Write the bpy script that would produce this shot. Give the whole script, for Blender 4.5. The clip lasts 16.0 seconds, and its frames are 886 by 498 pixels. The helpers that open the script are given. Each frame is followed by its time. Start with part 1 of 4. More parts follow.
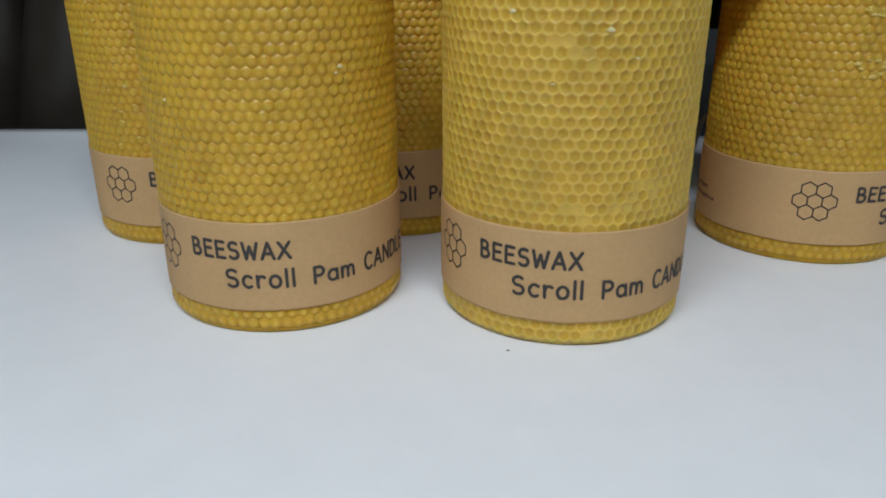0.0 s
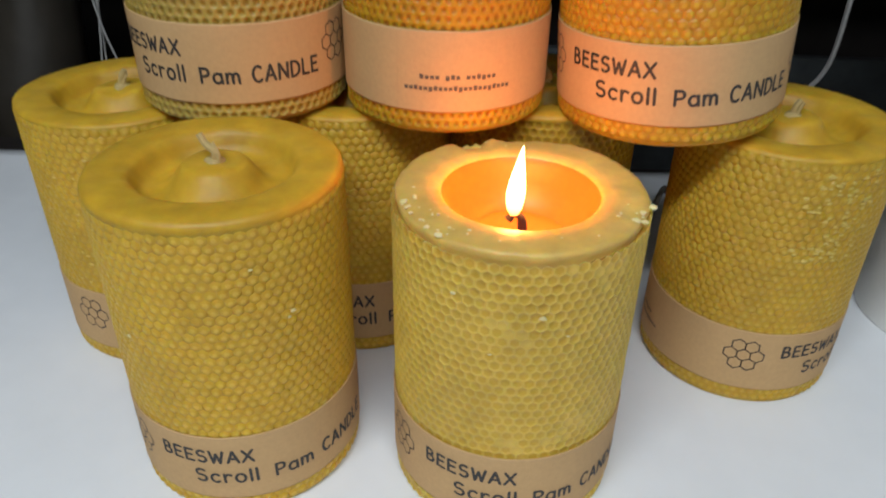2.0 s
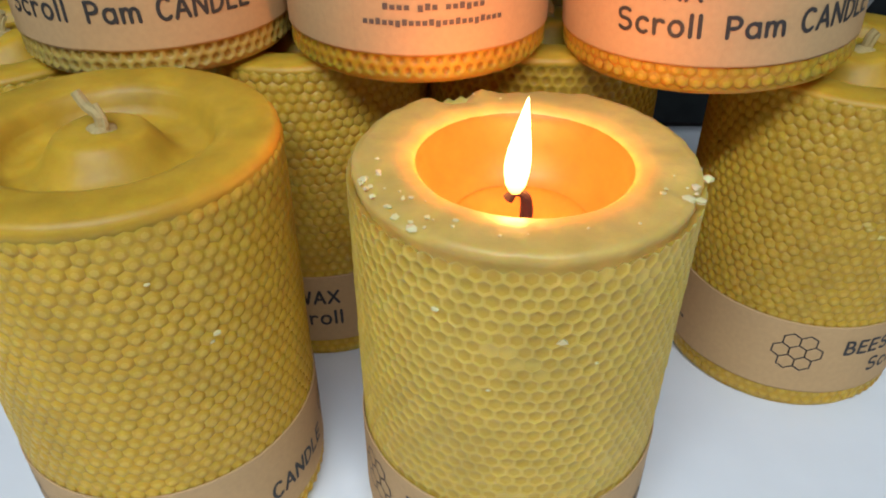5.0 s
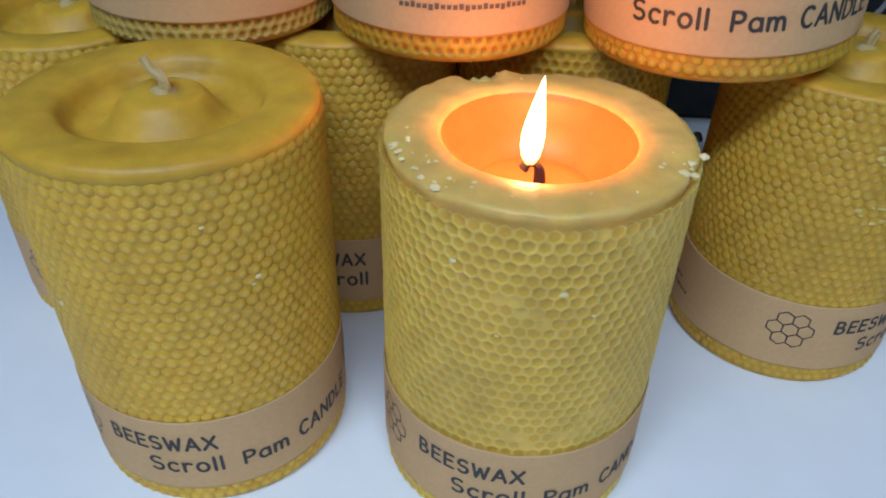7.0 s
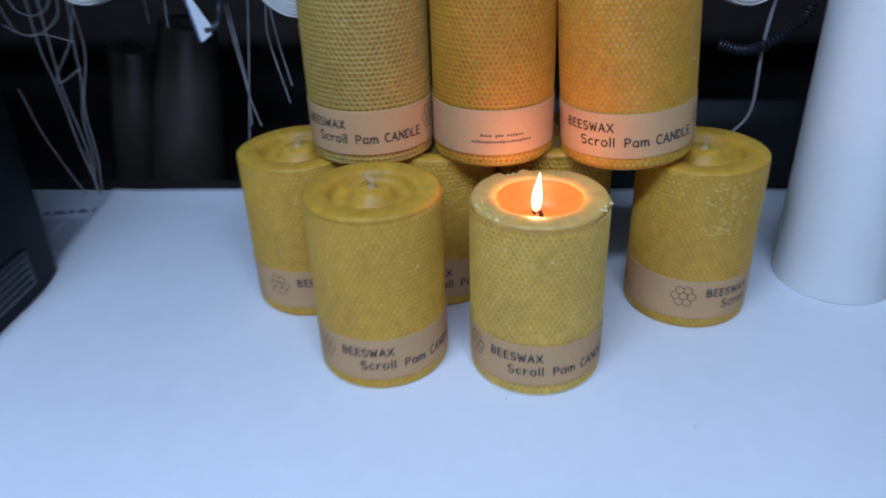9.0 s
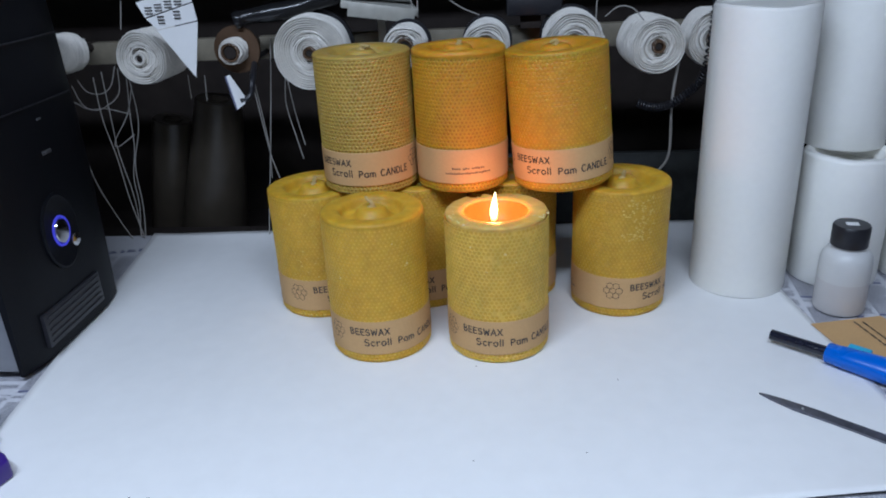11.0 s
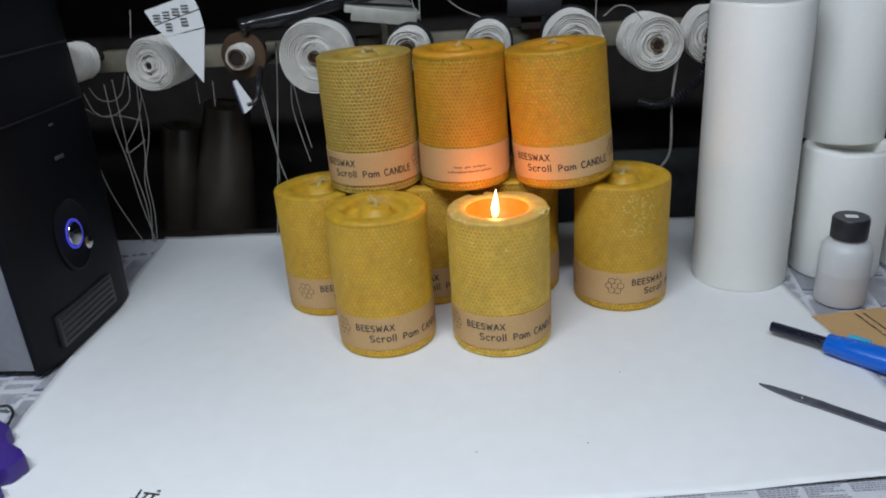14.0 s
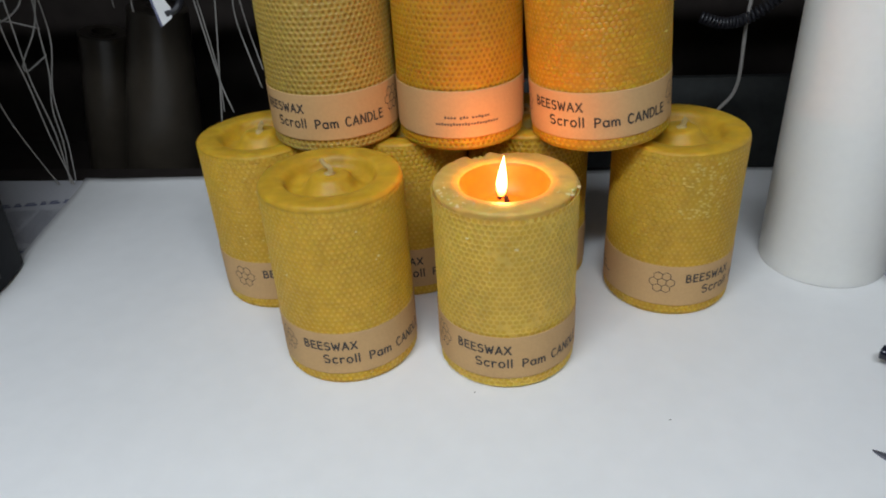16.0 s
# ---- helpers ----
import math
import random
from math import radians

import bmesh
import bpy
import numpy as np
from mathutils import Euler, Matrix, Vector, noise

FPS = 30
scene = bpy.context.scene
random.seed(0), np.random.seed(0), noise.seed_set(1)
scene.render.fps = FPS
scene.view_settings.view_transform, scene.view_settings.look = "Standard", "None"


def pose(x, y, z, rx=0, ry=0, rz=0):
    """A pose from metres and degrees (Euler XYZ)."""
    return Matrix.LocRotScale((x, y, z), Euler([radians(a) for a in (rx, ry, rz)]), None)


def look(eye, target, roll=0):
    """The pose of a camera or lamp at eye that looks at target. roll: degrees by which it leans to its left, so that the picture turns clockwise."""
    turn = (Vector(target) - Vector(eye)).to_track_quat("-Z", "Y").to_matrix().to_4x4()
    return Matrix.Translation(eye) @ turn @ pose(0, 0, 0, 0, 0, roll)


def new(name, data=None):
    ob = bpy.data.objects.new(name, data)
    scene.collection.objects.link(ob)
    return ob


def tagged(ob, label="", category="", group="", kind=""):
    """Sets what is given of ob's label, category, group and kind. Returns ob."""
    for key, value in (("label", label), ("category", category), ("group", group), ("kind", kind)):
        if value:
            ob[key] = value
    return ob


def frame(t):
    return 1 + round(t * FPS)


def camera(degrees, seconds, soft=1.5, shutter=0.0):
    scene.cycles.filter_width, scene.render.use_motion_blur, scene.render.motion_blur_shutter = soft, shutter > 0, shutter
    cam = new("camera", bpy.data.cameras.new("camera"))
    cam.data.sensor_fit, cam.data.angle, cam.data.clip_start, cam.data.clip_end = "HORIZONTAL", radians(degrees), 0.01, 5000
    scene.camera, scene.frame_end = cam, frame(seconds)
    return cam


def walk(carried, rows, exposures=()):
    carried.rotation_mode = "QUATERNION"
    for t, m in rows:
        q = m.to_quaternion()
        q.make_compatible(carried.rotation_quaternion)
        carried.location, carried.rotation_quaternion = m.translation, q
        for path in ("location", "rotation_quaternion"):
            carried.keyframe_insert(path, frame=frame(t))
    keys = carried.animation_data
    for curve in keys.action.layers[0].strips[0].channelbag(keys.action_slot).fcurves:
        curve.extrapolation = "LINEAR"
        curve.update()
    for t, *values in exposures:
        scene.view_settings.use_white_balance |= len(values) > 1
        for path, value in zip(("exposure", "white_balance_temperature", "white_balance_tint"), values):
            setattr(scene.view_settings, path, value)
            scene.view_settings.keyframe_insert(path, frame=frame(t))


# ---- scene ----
cam = camera(61.20, 16.0, soft=1.9, shutter=0.5)
# seconds, place in metres, turn in degrees
ROWS = [
    (0, 0.0457, -0.3640, 0.1651, 68.76, 0.16, 5.27),
    (0.5, 0.0489, -0.3611, 0.1807, 68.62, 1.07, 4.87),
    (1, 0.0542, -0.3458, 0.2505, 64.40, 0.00, 3.79),
    (1.5, 0.0588, -0.3327, 0.2867, 62.08, 1.30, 5.61),
    (2, 0.0585, -0.3097, 0.3283, 57.87, -0.88, 4.64),
    (2.5, 0.0438, -0.2554, 0.3014, 53.30, 0.95, 4.25),
    (3, 0.0409, -0.2412, 0.2937, 54.98, -0.38, 3.05),
    (3.5, 0.0441, -0.2322, 0.2901, 56.10, -0.57, 2.34),
    (6, 0.0585, -0.2239, 0.2893, 53.21, -0.29, 3.60),
    (6.5, 0.0591, -0.2413, 0.2924, 52.87, -2.22, 4.73),
    (7, 0.0579, -0.2541, 0.2981, 53.65, -1.30, 5.65),
    (7.5, 0.0563, -0.2664, 0.3052, 54.31, -2.36, 3.38),
    (8, 0.0567, -0.2632, 0.3060, 54.02, -1.92, 2.43),
    (8.5, 0.0769, -0.3638, 0.3666, 59.32, 1.47, 2.77),
    (9, 0.0575, -0.5743, 0.4479, 60.06, 1.91, 5.79),
    (9.5, 0.0745, -0.7282, 0.4764, 63.74, 1.41, 6.10),
    (12, 0.0956, -0.8079, 0.4706, 66.58, 3.61, 4.17),
    (12.5, 0.0945, -0.8111, 0.4746, 66.00, 3.15, 3.96),
    (13, 0.0990, -0.8223, 0.4746, 66.69, 3.77, 4.10),
    (13.5, 0.1104, -0.8303, 0.4674, 67.72, 4.21, 5.45),
    (14, 0.1072, -0.8198, 0.4696, 66.83, 3.85, 5.45),
    (14.5, 0.0970, -0.7943, 0.4699, 64.89, 3.02, 5.85),
    (15, 0.0932, -0.7376, 0.4586, 63.94, 3.31, 6.50),
    (15.5, 0.0980, -0.6208, 0.4360, 61.57, 3.49, 6.10),
    (16, 0.0935, -0.5450, 0.4358, 58.81, 3.06, 5.99),
]
EXPOSURES = [(0.0, -0.18, 5850, 10), (1.0, -0.28, 5800, 10), (2.0, -0.07, 5950, 10), (2.5, 0.12, 6000, 8), (3.0, 0.10, 5900, 7), (3.5, 0.09, 5900, 7), (6.0, -0.07, 5200, 9), (7.0, -0.17, 4950, 9), (8.0, -0.17, 4950, 9),
             (8.5, -0.24, 4600, 10), (9.0, -0.29, 4550, 15), (9.7, -0.27, 4600, 17), (12.0, -0.08, 5800, 11), (13.5, -0.15, 5850, 11), (14.5, -0.14, 5900, 11), (16.0, -0.15, 6100, 11)]
walk(cam, [(t, pose(x, y, z, rx, ry, rz)) for t, x, y, z, rx, ry, rz in ROWS], EXPOSURES)

# ---- world and lamps ----
world = bpy.data.worlds.new("room_world")
scene.world = world
world.use_nodes = True
world.node_tree.nodes["Background"].inputs[0].default_value = (0.75, 0.85, 1.0, 1)
world.node_tree.nodes["Background"].inputs[1].default_value = 0.012


def area_lamp(name, place, target, size_x, size_y, watts, color):
    data = bpy.data.lights.new(name, "AREA")
    data.shape, data.size, data.size_y = "RECTANGLE", size_x, size_y
    data.energy, data.color = watts, color
    ob = new(name, data)
    ob.matrix_world = look(place, target)
    return ob


LAMP = (-0.06, -0.80, 1.22)
area_lamp("ceiling_lamp_light", (LAMP[0], LAMP[1], LAMP[2] - 0.012), (LAMP[0], LAMP[1] + 0.001, 0), 1.15, 0.16, 22.0, (0.93, 0.98, 1.0))
flame_data = bpy.data.lights.new("flame_light", "POINT")
flame_data.energy, flame_data.color, flame_data.shadow_soft_size = 0.21, (1.0, 0.28, 0.036), 0.005
flame_lamp = new("flame_light", flame_data)
flame_lamp.location = (0.0700, -0.003, 0.1707)


# ---- materials ----
def material(name, color, rough=0.5, metal=0.0, vary=0.12, grain=60.0, big=6.0, bump=0.0, bump_scale=0.0, sss=0.0,
             radius=(1.0, 0.4, 0.1), sss_scale=0.01, spec=0.5, coat=0.0, spread=0.0, stain=None):
    mat = bpy.data.materials.new(name)
    mat.use_nodes = True
    nt = mat.node_tree
    bsdf = nt.nodes["Principled BSDF"]
    bsdf.inputs["Roughness"].default_value = rough
    bsdf.inputs["Metallic"].default_value = metal
    bsdf.inputs["Specular IOR Level"].default_value = spec
    bsdf.inputs["Coat Weight"].default_value = coat
    if sss:
        bsdf.inputs["Subsurface Weight"].default_value = sss
        bsdf.inputs["Subsurface Radius"].default_value = radius
        bsdf.inputs["Subsurface Scale"].default_value = sss_scale
    tex = nt.nodes.new("ShaderNodeTexCoord")
    fine, wide = nt.nodes.new("ShaderNodeTexNoise"), nt.nodes.new("ShaderNodeTexNoise")
    fine.inputs["Scale"].default_value, wide.inputs["Scale"].default_value = grain, big
    fine.inputs["Detail"].default_value, wide.inputs["Detail"].default_value = 5, 4
    for node in (fine, wide):
        nt.links.new(tex.outputs["Object"], node.inputs["Vector"])
    add = nt.nodes.new("ShaderNodeMath")
    add.operation = "ADD"
    nt.links.new(fine.outputs[0], add.inputs[0])
    nt.links.new(wide.outputs[0], add.inputs[1])
    tone = nt.nodes.new("ShaderNodeMapRange")
    tone.inputs["From Min"].default_value, tone.inputs["From Max"].default_value = 0.65, 1.35
    tone.inputs["To Min"].default_value, tone.inputs["To Max"].default_value = 0.0, 1.0
    nt.links.new(add.outputs[0], tone.inputs["Value"])
    ramp = nt.nodes.new("ShaderNodeMix")
    ramp.data_type = "RGBA"
    dark = stain or tuple(c * (1 - vary) for c in color)
    ramp.inputs["A"].default_value = (*dark, 1)
    ramp.inputs["B"].default_value = (*[min(1, c * (1 + vary)) for c in color], 1)
    nt.links.new(tone.outputs[0], ramp.inputs["Factor"])
    last = ramp.outputs["Result"]
    if spread:
        info = nt.nodes.new("ShaderNodeObjectInfo")
        hue = nt.nodes.new("ShaderNodeHueSaturation")
        shift = nt.nodes.new("ShaderNodeMapRange")
        shift.inputs["To Min"].default_value, shift.inputs["To Max"].default_value = 1 - spread, 1 + spread
        nt.links.new(info.outputs["Random"], shift.inputs["Value"])
        nt.links.new(shift.outputs[0], hue.inputs["Value"])
        nt.links.new(last, hue.inputs["Color"])
        last = hue.outputs["Color"]
    nt.links.new(last, bsdf.inputs["Base Color"])
    rmap = nt.nodes.new("ShaderNodeMapRange")
    rmap.inputs["To Min"].default_value, rmap.inputs["To Max"].default_value = max(0.03, rough - 0.08), min(1, rough + 0.08)
    nt.links.new(wide.outputs[0], rmap.inputs["Value"])
    nt.links.new(rmap.outputs[0], bsdf.inputs["Roughness"])
    if bump:
        relief = nt.nodes.new("ShaderNodeTexNoise")
        relief.inputs["Scale"].default_value, relief.inputs["Detail"].default_value = bump_scale or grain, 4
        nt.links.new(tex.outputs["Object"], relief.inputs["Vector"])
        node = nt.nodes.new("ShaderNodeBump")
        node.inputs["Strength"].default_value, node.inputs["Distance"].default_value = bump, 0.001
        nt.links.new(relief.outputs[0], node.inputs["Height"])
        nt.links.new(node.outputs[0], bsdf.inputs["Normal"])
    return mat


def glow(name, low, high, strength, z0, z1):
    """Something that gives off light, whose colour changes along its own height."""
    mat = bpy.data.materials.new(name)
    mat.use_nodes = True
    nt = mat.node_tree
    bsdf = nt.nodes["Principled BSDF"]
    bsdf.inputs["Base Color"].default_value = (0.02, 0.01, 0.0, 1)
    tex, sep = nt.nodes.new("ShaderNodeTexCoord"), nt.nodes.new("ShaderNodeSeparateXYZ")
    span, mix = nt.nodes.new("ShaderNodeMapRange"), nt.nodes.new("ShaderNodeMix")
    span.inputs["From Min"].default_value, span.inputs["From Max"].default_value = z0, z1
    mix.data_type = "RGBA"
    mix.inputs["A"].default_value, mix.inputs["B"].default_value = (*low, 1), (*high, 1)
    nt.links.new(tex.outputs["Object"], sep.inputs[0])
    nt.links.new(sep.outputs["Z"], span.inputs["Value"])
    nt.links.new(span.outputs[0], mix.inputs["Factor"])
    nt.links.new(mix.outputs["Result"], bsdf.inputs["Emission Color"])
    bsdf.inputs["Emission Strength"].default_value = strength
    return mat


WAX_ARGS = dict(rough=0.46, vary=0.16, grain=90, big=14, bump=0.25, bump_scale=260, sss=0.8, radius=(1.0, 0.65, 0.22), sss_scale=0.0045, spread=0.04, spec=0.40)
GLOW_ARGS = {**WAX_ARGS, "sss": 0.75, "radius": (1.0, 0.32, 0.04), "sss_scale": 0.024}
WAX = material("beeswax", (0.572, 0.342, 0.026), **WAX_ARGS)
# pit colours: the ridge wax darkened, shade painted into the cell floors
WAX_PIT_SHADE = material("beeswax_pit", (0.47, 0.25, 0.013), **WAX_ARGS)
WAX_SOFT_PIT_SHADE = material("beeswax_soft_pit", (0.6, 0.372, 0.04), **WAX_ARGS)
# dot colours: same wax lightened, so dome tops look lit above their grooves
WAX_DOT_LIGHT = material("beeswax_raised_dot", (0.645, 0.412, 0.052), **WAX_ARGS)
# stacked candles: olive and deep wax, darkened to stand for light falling off
WAX_OLIVE_DIM = material("olive_beeswax", (0.45, 0.302, 0.06), **{**GLOW_ARGS, "sss": 0.2})
WAX_OLIVE_PIT_SHADE = material("olive_beeswax_pit", (0.32, 0.185, 0.02), **{**GLOW_ARGS, "sss": 0.2})
WAX_DEEP_DIM = material("deep_beeswax", (0.53, 0.262, 0.013), **GLOW_ARGS)
WAX_DEEP_PIT_SHADE = material("deep_beeswax_pit", (0.41, 0.178, 0.007), **GLOW_ARGS)
WAX_DEEP_DOT_LIGHT = material("deep_beeswax_dot", (0.61, 0.335, 0.024), **GLOW_ARGS)
WAX_TOP = material("beeswax_melted", (0.53, 0.318, 0.018), **{**WAX_ARGS, "rough": 0.50, "bump": 0.35, "bump_scale": 110, "vary": 0.22})
WAX_PALE = material("beeswax_bloom", (0.68, 0.455, 0.08), **{**WAX_ARGS, "vary": 0.2})
WAX_PALE_TOP = material("beeswax_bloom_top", (0.62, 0.415, 0.1), **{**WAX_ARGS, "rough": 0.45, "bump": 0.4, "bump_scale": 150, "vary": 0.2, "sss": 0.6, "sss_scale": 0.008, "radius": (1.0, 0.38, 0.07)})
WAX_FLECK = material("wax_fleck", (0.70, 0.50, 0.12), rough=0.4, vary=0.15, sss=0.3, sss_scale=0.003)
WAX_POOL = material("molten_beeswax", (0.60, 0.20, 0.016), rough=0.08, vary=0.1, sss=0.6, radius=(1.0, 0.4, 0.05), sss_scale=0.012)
# melted amber wax, reddened further to put the flame's orange glow into it
WAX_BOWL_GLOW = material("amber_hollow", (0.50, 0.165, 0.011), rough=0.42, vary=0.12, grain=70, big=16, bump=0.1, bump_scale=60, spec=0.3, sss=0.5, radius=(1.0, 0.4, 0.06), sss_scale=0.010)
CRUMB = material("wax_crumb", (0.76, 0.63, 0.32), rough=0.5, vary=0.15, sss=0.3, sss_scale=0.004)
KRAFT = material("kraft_paper", (0.55, 0.34, 0.145), rough=0.75, vary=0.07, grain=420, big=25, bump=0.12, bump_scale=900, spread=0.03)
INK = material("black_ink", (0.040, 0.034, 0.030), rough=0.6, vary=0.2, grain=300)
SMALL_INK = material("small_print_ink", (0.12, 0.085, 0.06), rough=0.7, vary=0.25, grain=900)
WICK = material("cotton_wick", (0.46, 0.34, 0.13), rough=0.8, vary=0.15, grain=500, bump=0.5, bump_scale=900)
CHAR = material("charred_wick", (0.03, 0.018, 0.012), rough=0.9, vary=0.3, grain=500, bump=0.5, bump_scale=900)
SHEET = material("white_paper", (0.80, 0.80, 0.79), rough=0.6, vary=0.025, grain=40, big=5, bump=0.05, bump_scale=30)
NEWS = material("newsprint", (0.56, 0.56, 0.59), rough=0.85, vary=0.07, grain=300, big=9, bump=0.1, bump_scale=40)
NEWS_INK = material("newsprint_ink", (0.27, 0.27, 0.31), rough=0.8, vary=0.3, grain=400)
NEWS_BLUE = material("newsprint_blue_ink", (0.15, 0.16, 0.26), rough=0.8, vary=0.3, grain=400)
FOAM = material("white_foam", (0.87, 0.86, 0.81), rough=0.5, vary=0.02, grain=120, big=10, bump=0.12, bump_scale=150, sss=0.25, radius=(1, 1, 0.9), sss_scale=0.01, spread=0.015)
BOTTLE = material("frosted_plastic", (0.62, 0.62, 0.61), rough=0.38, vary=0.03, sss=0.4, radius=(1, 1, 1), sss_scale=0.012)
LIQUID = material("plastic_over_liquid", (0.57, 0.555, 0.55), rough=0.38, vary=0.03, sss=0.3, radius=(1, 1, 1), sss_scale=0.01)
BLACK = material("black_plastic", (0.016, 0.016, 0.02), rough=0.42, vary=0.2, grain=200, bump=0.08, bump_scale=500)
NOZZLE = material("glossy_dark_enamel", (0.010, 0.011, 0.022), rough=0.16, vary=0.2, grain=200)
CASE = material("black_textured_plastic", (0.0045, 0.005, 0.0072), rough=0.5, spec=0.16, vary=0.25, grain=350, big=8, bump=0.1, bump_scale=700)
SILVER = material("silver_painted_steel", (0.38, 0.39, 0.41), rough=0.4, metal=0.7, vary=0.08, grain=100)
BADGE = material("dull_grey_plastic", (0.06, 0.06, 0.065), rough=0.5, vary=0.3, grain=300)
CHROME = material("chrome", (0.62, 0.62, 0.63), rough=0.16, metal=1.0, vary=0.05)
STEEL = material("galvanised_steel", (0.56, 0.55, 0.49), rough=0.45, metal=0.3, vary=0.15, grain=60, bump=0.05)
BLUE = material("blue_plastic", (0.012, 0.13, 0.62), rough=0.28, vary=0.06, spec=0.5)
CYAN = material("light_blue_plastic", (0.05, 0.42, 0.68), rough=0.35, vary=0.06)
BLADE = material("dark_steel_blade", (0.17, 0.17, 0.20), rough=0.34, metal=0.8, vary=0.3, grain=160, bump=0.05)
PURPLE = material("purple_plastic", (0.045, 0.018, 0.20), rough=0.35, vary=0.1)
CORD = material("white_cotton_cord", (0.74, 0.71, 0.65), rough=0.85, vary=0.14, grain=380, big=40, bump=0.4, bump_scale=700)
THREAD = material("greyed_cotton_thread", (0.37, 0.35, 0.32), rough=0.85, vary=0.2, grain=400)
CARDBOARD = material("brown_cardboard", (0.095, 0.052, 0.024), rough=0.75, vary=0.15, grain=200, bump=0.15)
BEAM = material("beige_painted_wood", (0.21, 0.185, 0.135), rough=0.6, vary=0.2, grain=70, big=9, bump=0.1)
ROLL = material("dark_brown_film", (0.052, 0.043, 0.032), rough=0.33, spec=0.4, vary=0.2, grain=40, big=6)
DARK_WOOD = material("dark_stained_board", (0.028, 0.022, 0.019), rough=0.7, spec=0.25, vary=0.35, grain=30, big=4, bump=0.1)
BOARD = material("dark_grey_board", (0.032, 0.034, 0.033), rough=0.7, spec=0.2, vary=0.35, grain=60, big=7, bump=0.1)
BAG = material("black_film_bag", (0.012, 0.012, 0.013), rough=0.2, vary=0.2, bump=0.6, bump_scale=50)
PLASTER = material("dim_plaster", (0.3, 0.29, 0.28), rough=0.8, vary=0.12, grain=20, big=2)
LAMP_METAL = material("white_enamel", (0.8, 0.8, 0.8), rough=0.4)
TUBE = glow("lit_tube", (0.93, 0.98, 1.0), (0.93, 0.98, 1.0), 6.0, 0, 1)
FLAME = glow("candle_flame", (1.0, 0.36, 0.05), (1.0, 0.76, 0.34), 8.0, -0.004, 0.015)
LED = glow("blue_led", (0.10, 0.10, 1.0), (0.10, 0.10, 1.0), 0.5, 0, 1)


# ---- mesh helpers ----
def smooth(ob, angle=None):
    for p in ob.data.polygons:
        p.use_smooth = True
    if angle:
        ob.data.set_sharp_from_angle(angle=radians(angle))
    return ob


def part(name, bm, mat, parent=None, label="", angle=40):
    """A bmesh as one mesh object under a thing or a part."""
    mesh = bpy.data.meshes.new(name)
    bmesh.ops.recalc_face_normals(bm, faces=bm.faces)
    bm.to_mesh(mesh)
    bm.free()
    mesh.materials.append(mat)
    ob = new(name, mesh)
    ob.parent = parent
    if angle:
        smooth(ob, angle)
    if label:
        ob["label"] = label
    return ob


def thing(name, label, category, m=None, group="", kind=""):
    ob = new(name)
    ob.empty_display_size = 0.02
    if m is not None:
        ob.matrix_world = m
    return tagged(ob, label, category, group, kind)


def lathe(profile, seg=64, axis="Z", shift=None):
    """A turned body from (radius, height) pairs. shift(angle, r, z) may return a new (r, z)."""
    bm = bmesh.new()
    rings = []
    for r, z in profile:
        if r < 1e-6:
            rings.append([bm.verts.new((0, 0, z))])
            continue
        ring = []
        for k in range(seg):
            a = 2 * math.pi * k / seg
            rr, zz = shift(a, r, z) if shift else (r, z)
            ring.append(bm.verts.new((rr * math.sin(a), -rr * math.cos(a), zz)))
        rings.append(ring)
    for lo, hi in zip(rings, rings[1:]):
        if len(lo) == 1 and len(hi) == 1:
            continue
        for k in range(seg):
            n = (k + 1) % seg
            if len(lo) == 1:
                bm.faces.new((lo[0], hi[n], hi[k]))
            elif len(hi) == 1:
                bm.faces.new((lo[k], lo[n], hi[0]))
            else:
                bm.faces.new((lo[k], lo[n], hi[n], hi[k]))
    if axis == "Y":
        bmesh.ops.rotate(bm, verts=bm.verts, cent=(0, 0, 0), matrix=Matrix.Rotation(radians(90), 3, "X"))
    return bm


def box(x0, x1, y0, y1, z0, z1, bevel=0.0, seg=2):
    bm = bmesh.new()
    bmesh.ops.create_cube(bm, size=1)
    for v in bm.verts:
        v.co = (x0 + (v.co.x + 0.5) * (x1 - x0), y0 + (v.co.y + 0.5) * (y1 - y0), z0 + (v.co.z + 0.5) * (z1 - z0))
    if bevel:
        bmesh.ops.bevel(bm, geom=bm.edges[:], offset=bevel, segments=seg, affect="EDGES", profile=0.5)
    return bm


def tube(points, r, seg=8, closed=False, taper=None):
    """A round cord along points."""
    pts = [Vector(p) for p in points]
    bm = bmesh.new()
    rings, side = [], None
    for i, p in enumerate(pts):
        a, b = pts[max(0, i - 1)], pts[min(len(pts) - 1, i + 1)]
        way = (b - a).normalized()
        if side is None:
            side = way.orthogonal().normalized()
        side = (side - way * side.dot(way)).normalized()
        up = way.cross(side)
        rr = r * (taper(i / (len(pts) - 1)) if taper else 1)
        rings.append([bm.verts.new(p + (side * math.cos(2 * math.pi * k / seg) + up * math.sin(2 * math.pi * k / seg)) * rr) for k in range(seg)])
    for lo, hi in zip(rings, rings[1:]):
        for k in range(seg):
            bm.faces.new((lo[k], lo[(k + 1) % seg], hi[(k + 1) % seg], hi[k]))
    bm.faces.new(rings[0])
    bm.faces.new(rings[-1])
    return bm


def bend(points, steps=10):
    """Points along a smooth curve through the given ones."""
    pts = [Vector(p) for p in points]
    pts = [2 * pts[0] - pts[1], *pts, 2 * pts[-1] - pts[-2]]
    out = []
    for a, b, c, d in zip(pts, pts[1:], pts[2:], pts[3:]):
        for k in range(steps):
            t = k / steps
            out.append(0.5 * (2 * b + (c - a) * t + (2 * a - 5 * b + 4 * c - d) * t * t + (3 * b - a - 3 * c + d) * t ** 3))
    return out + [pts[-2]]


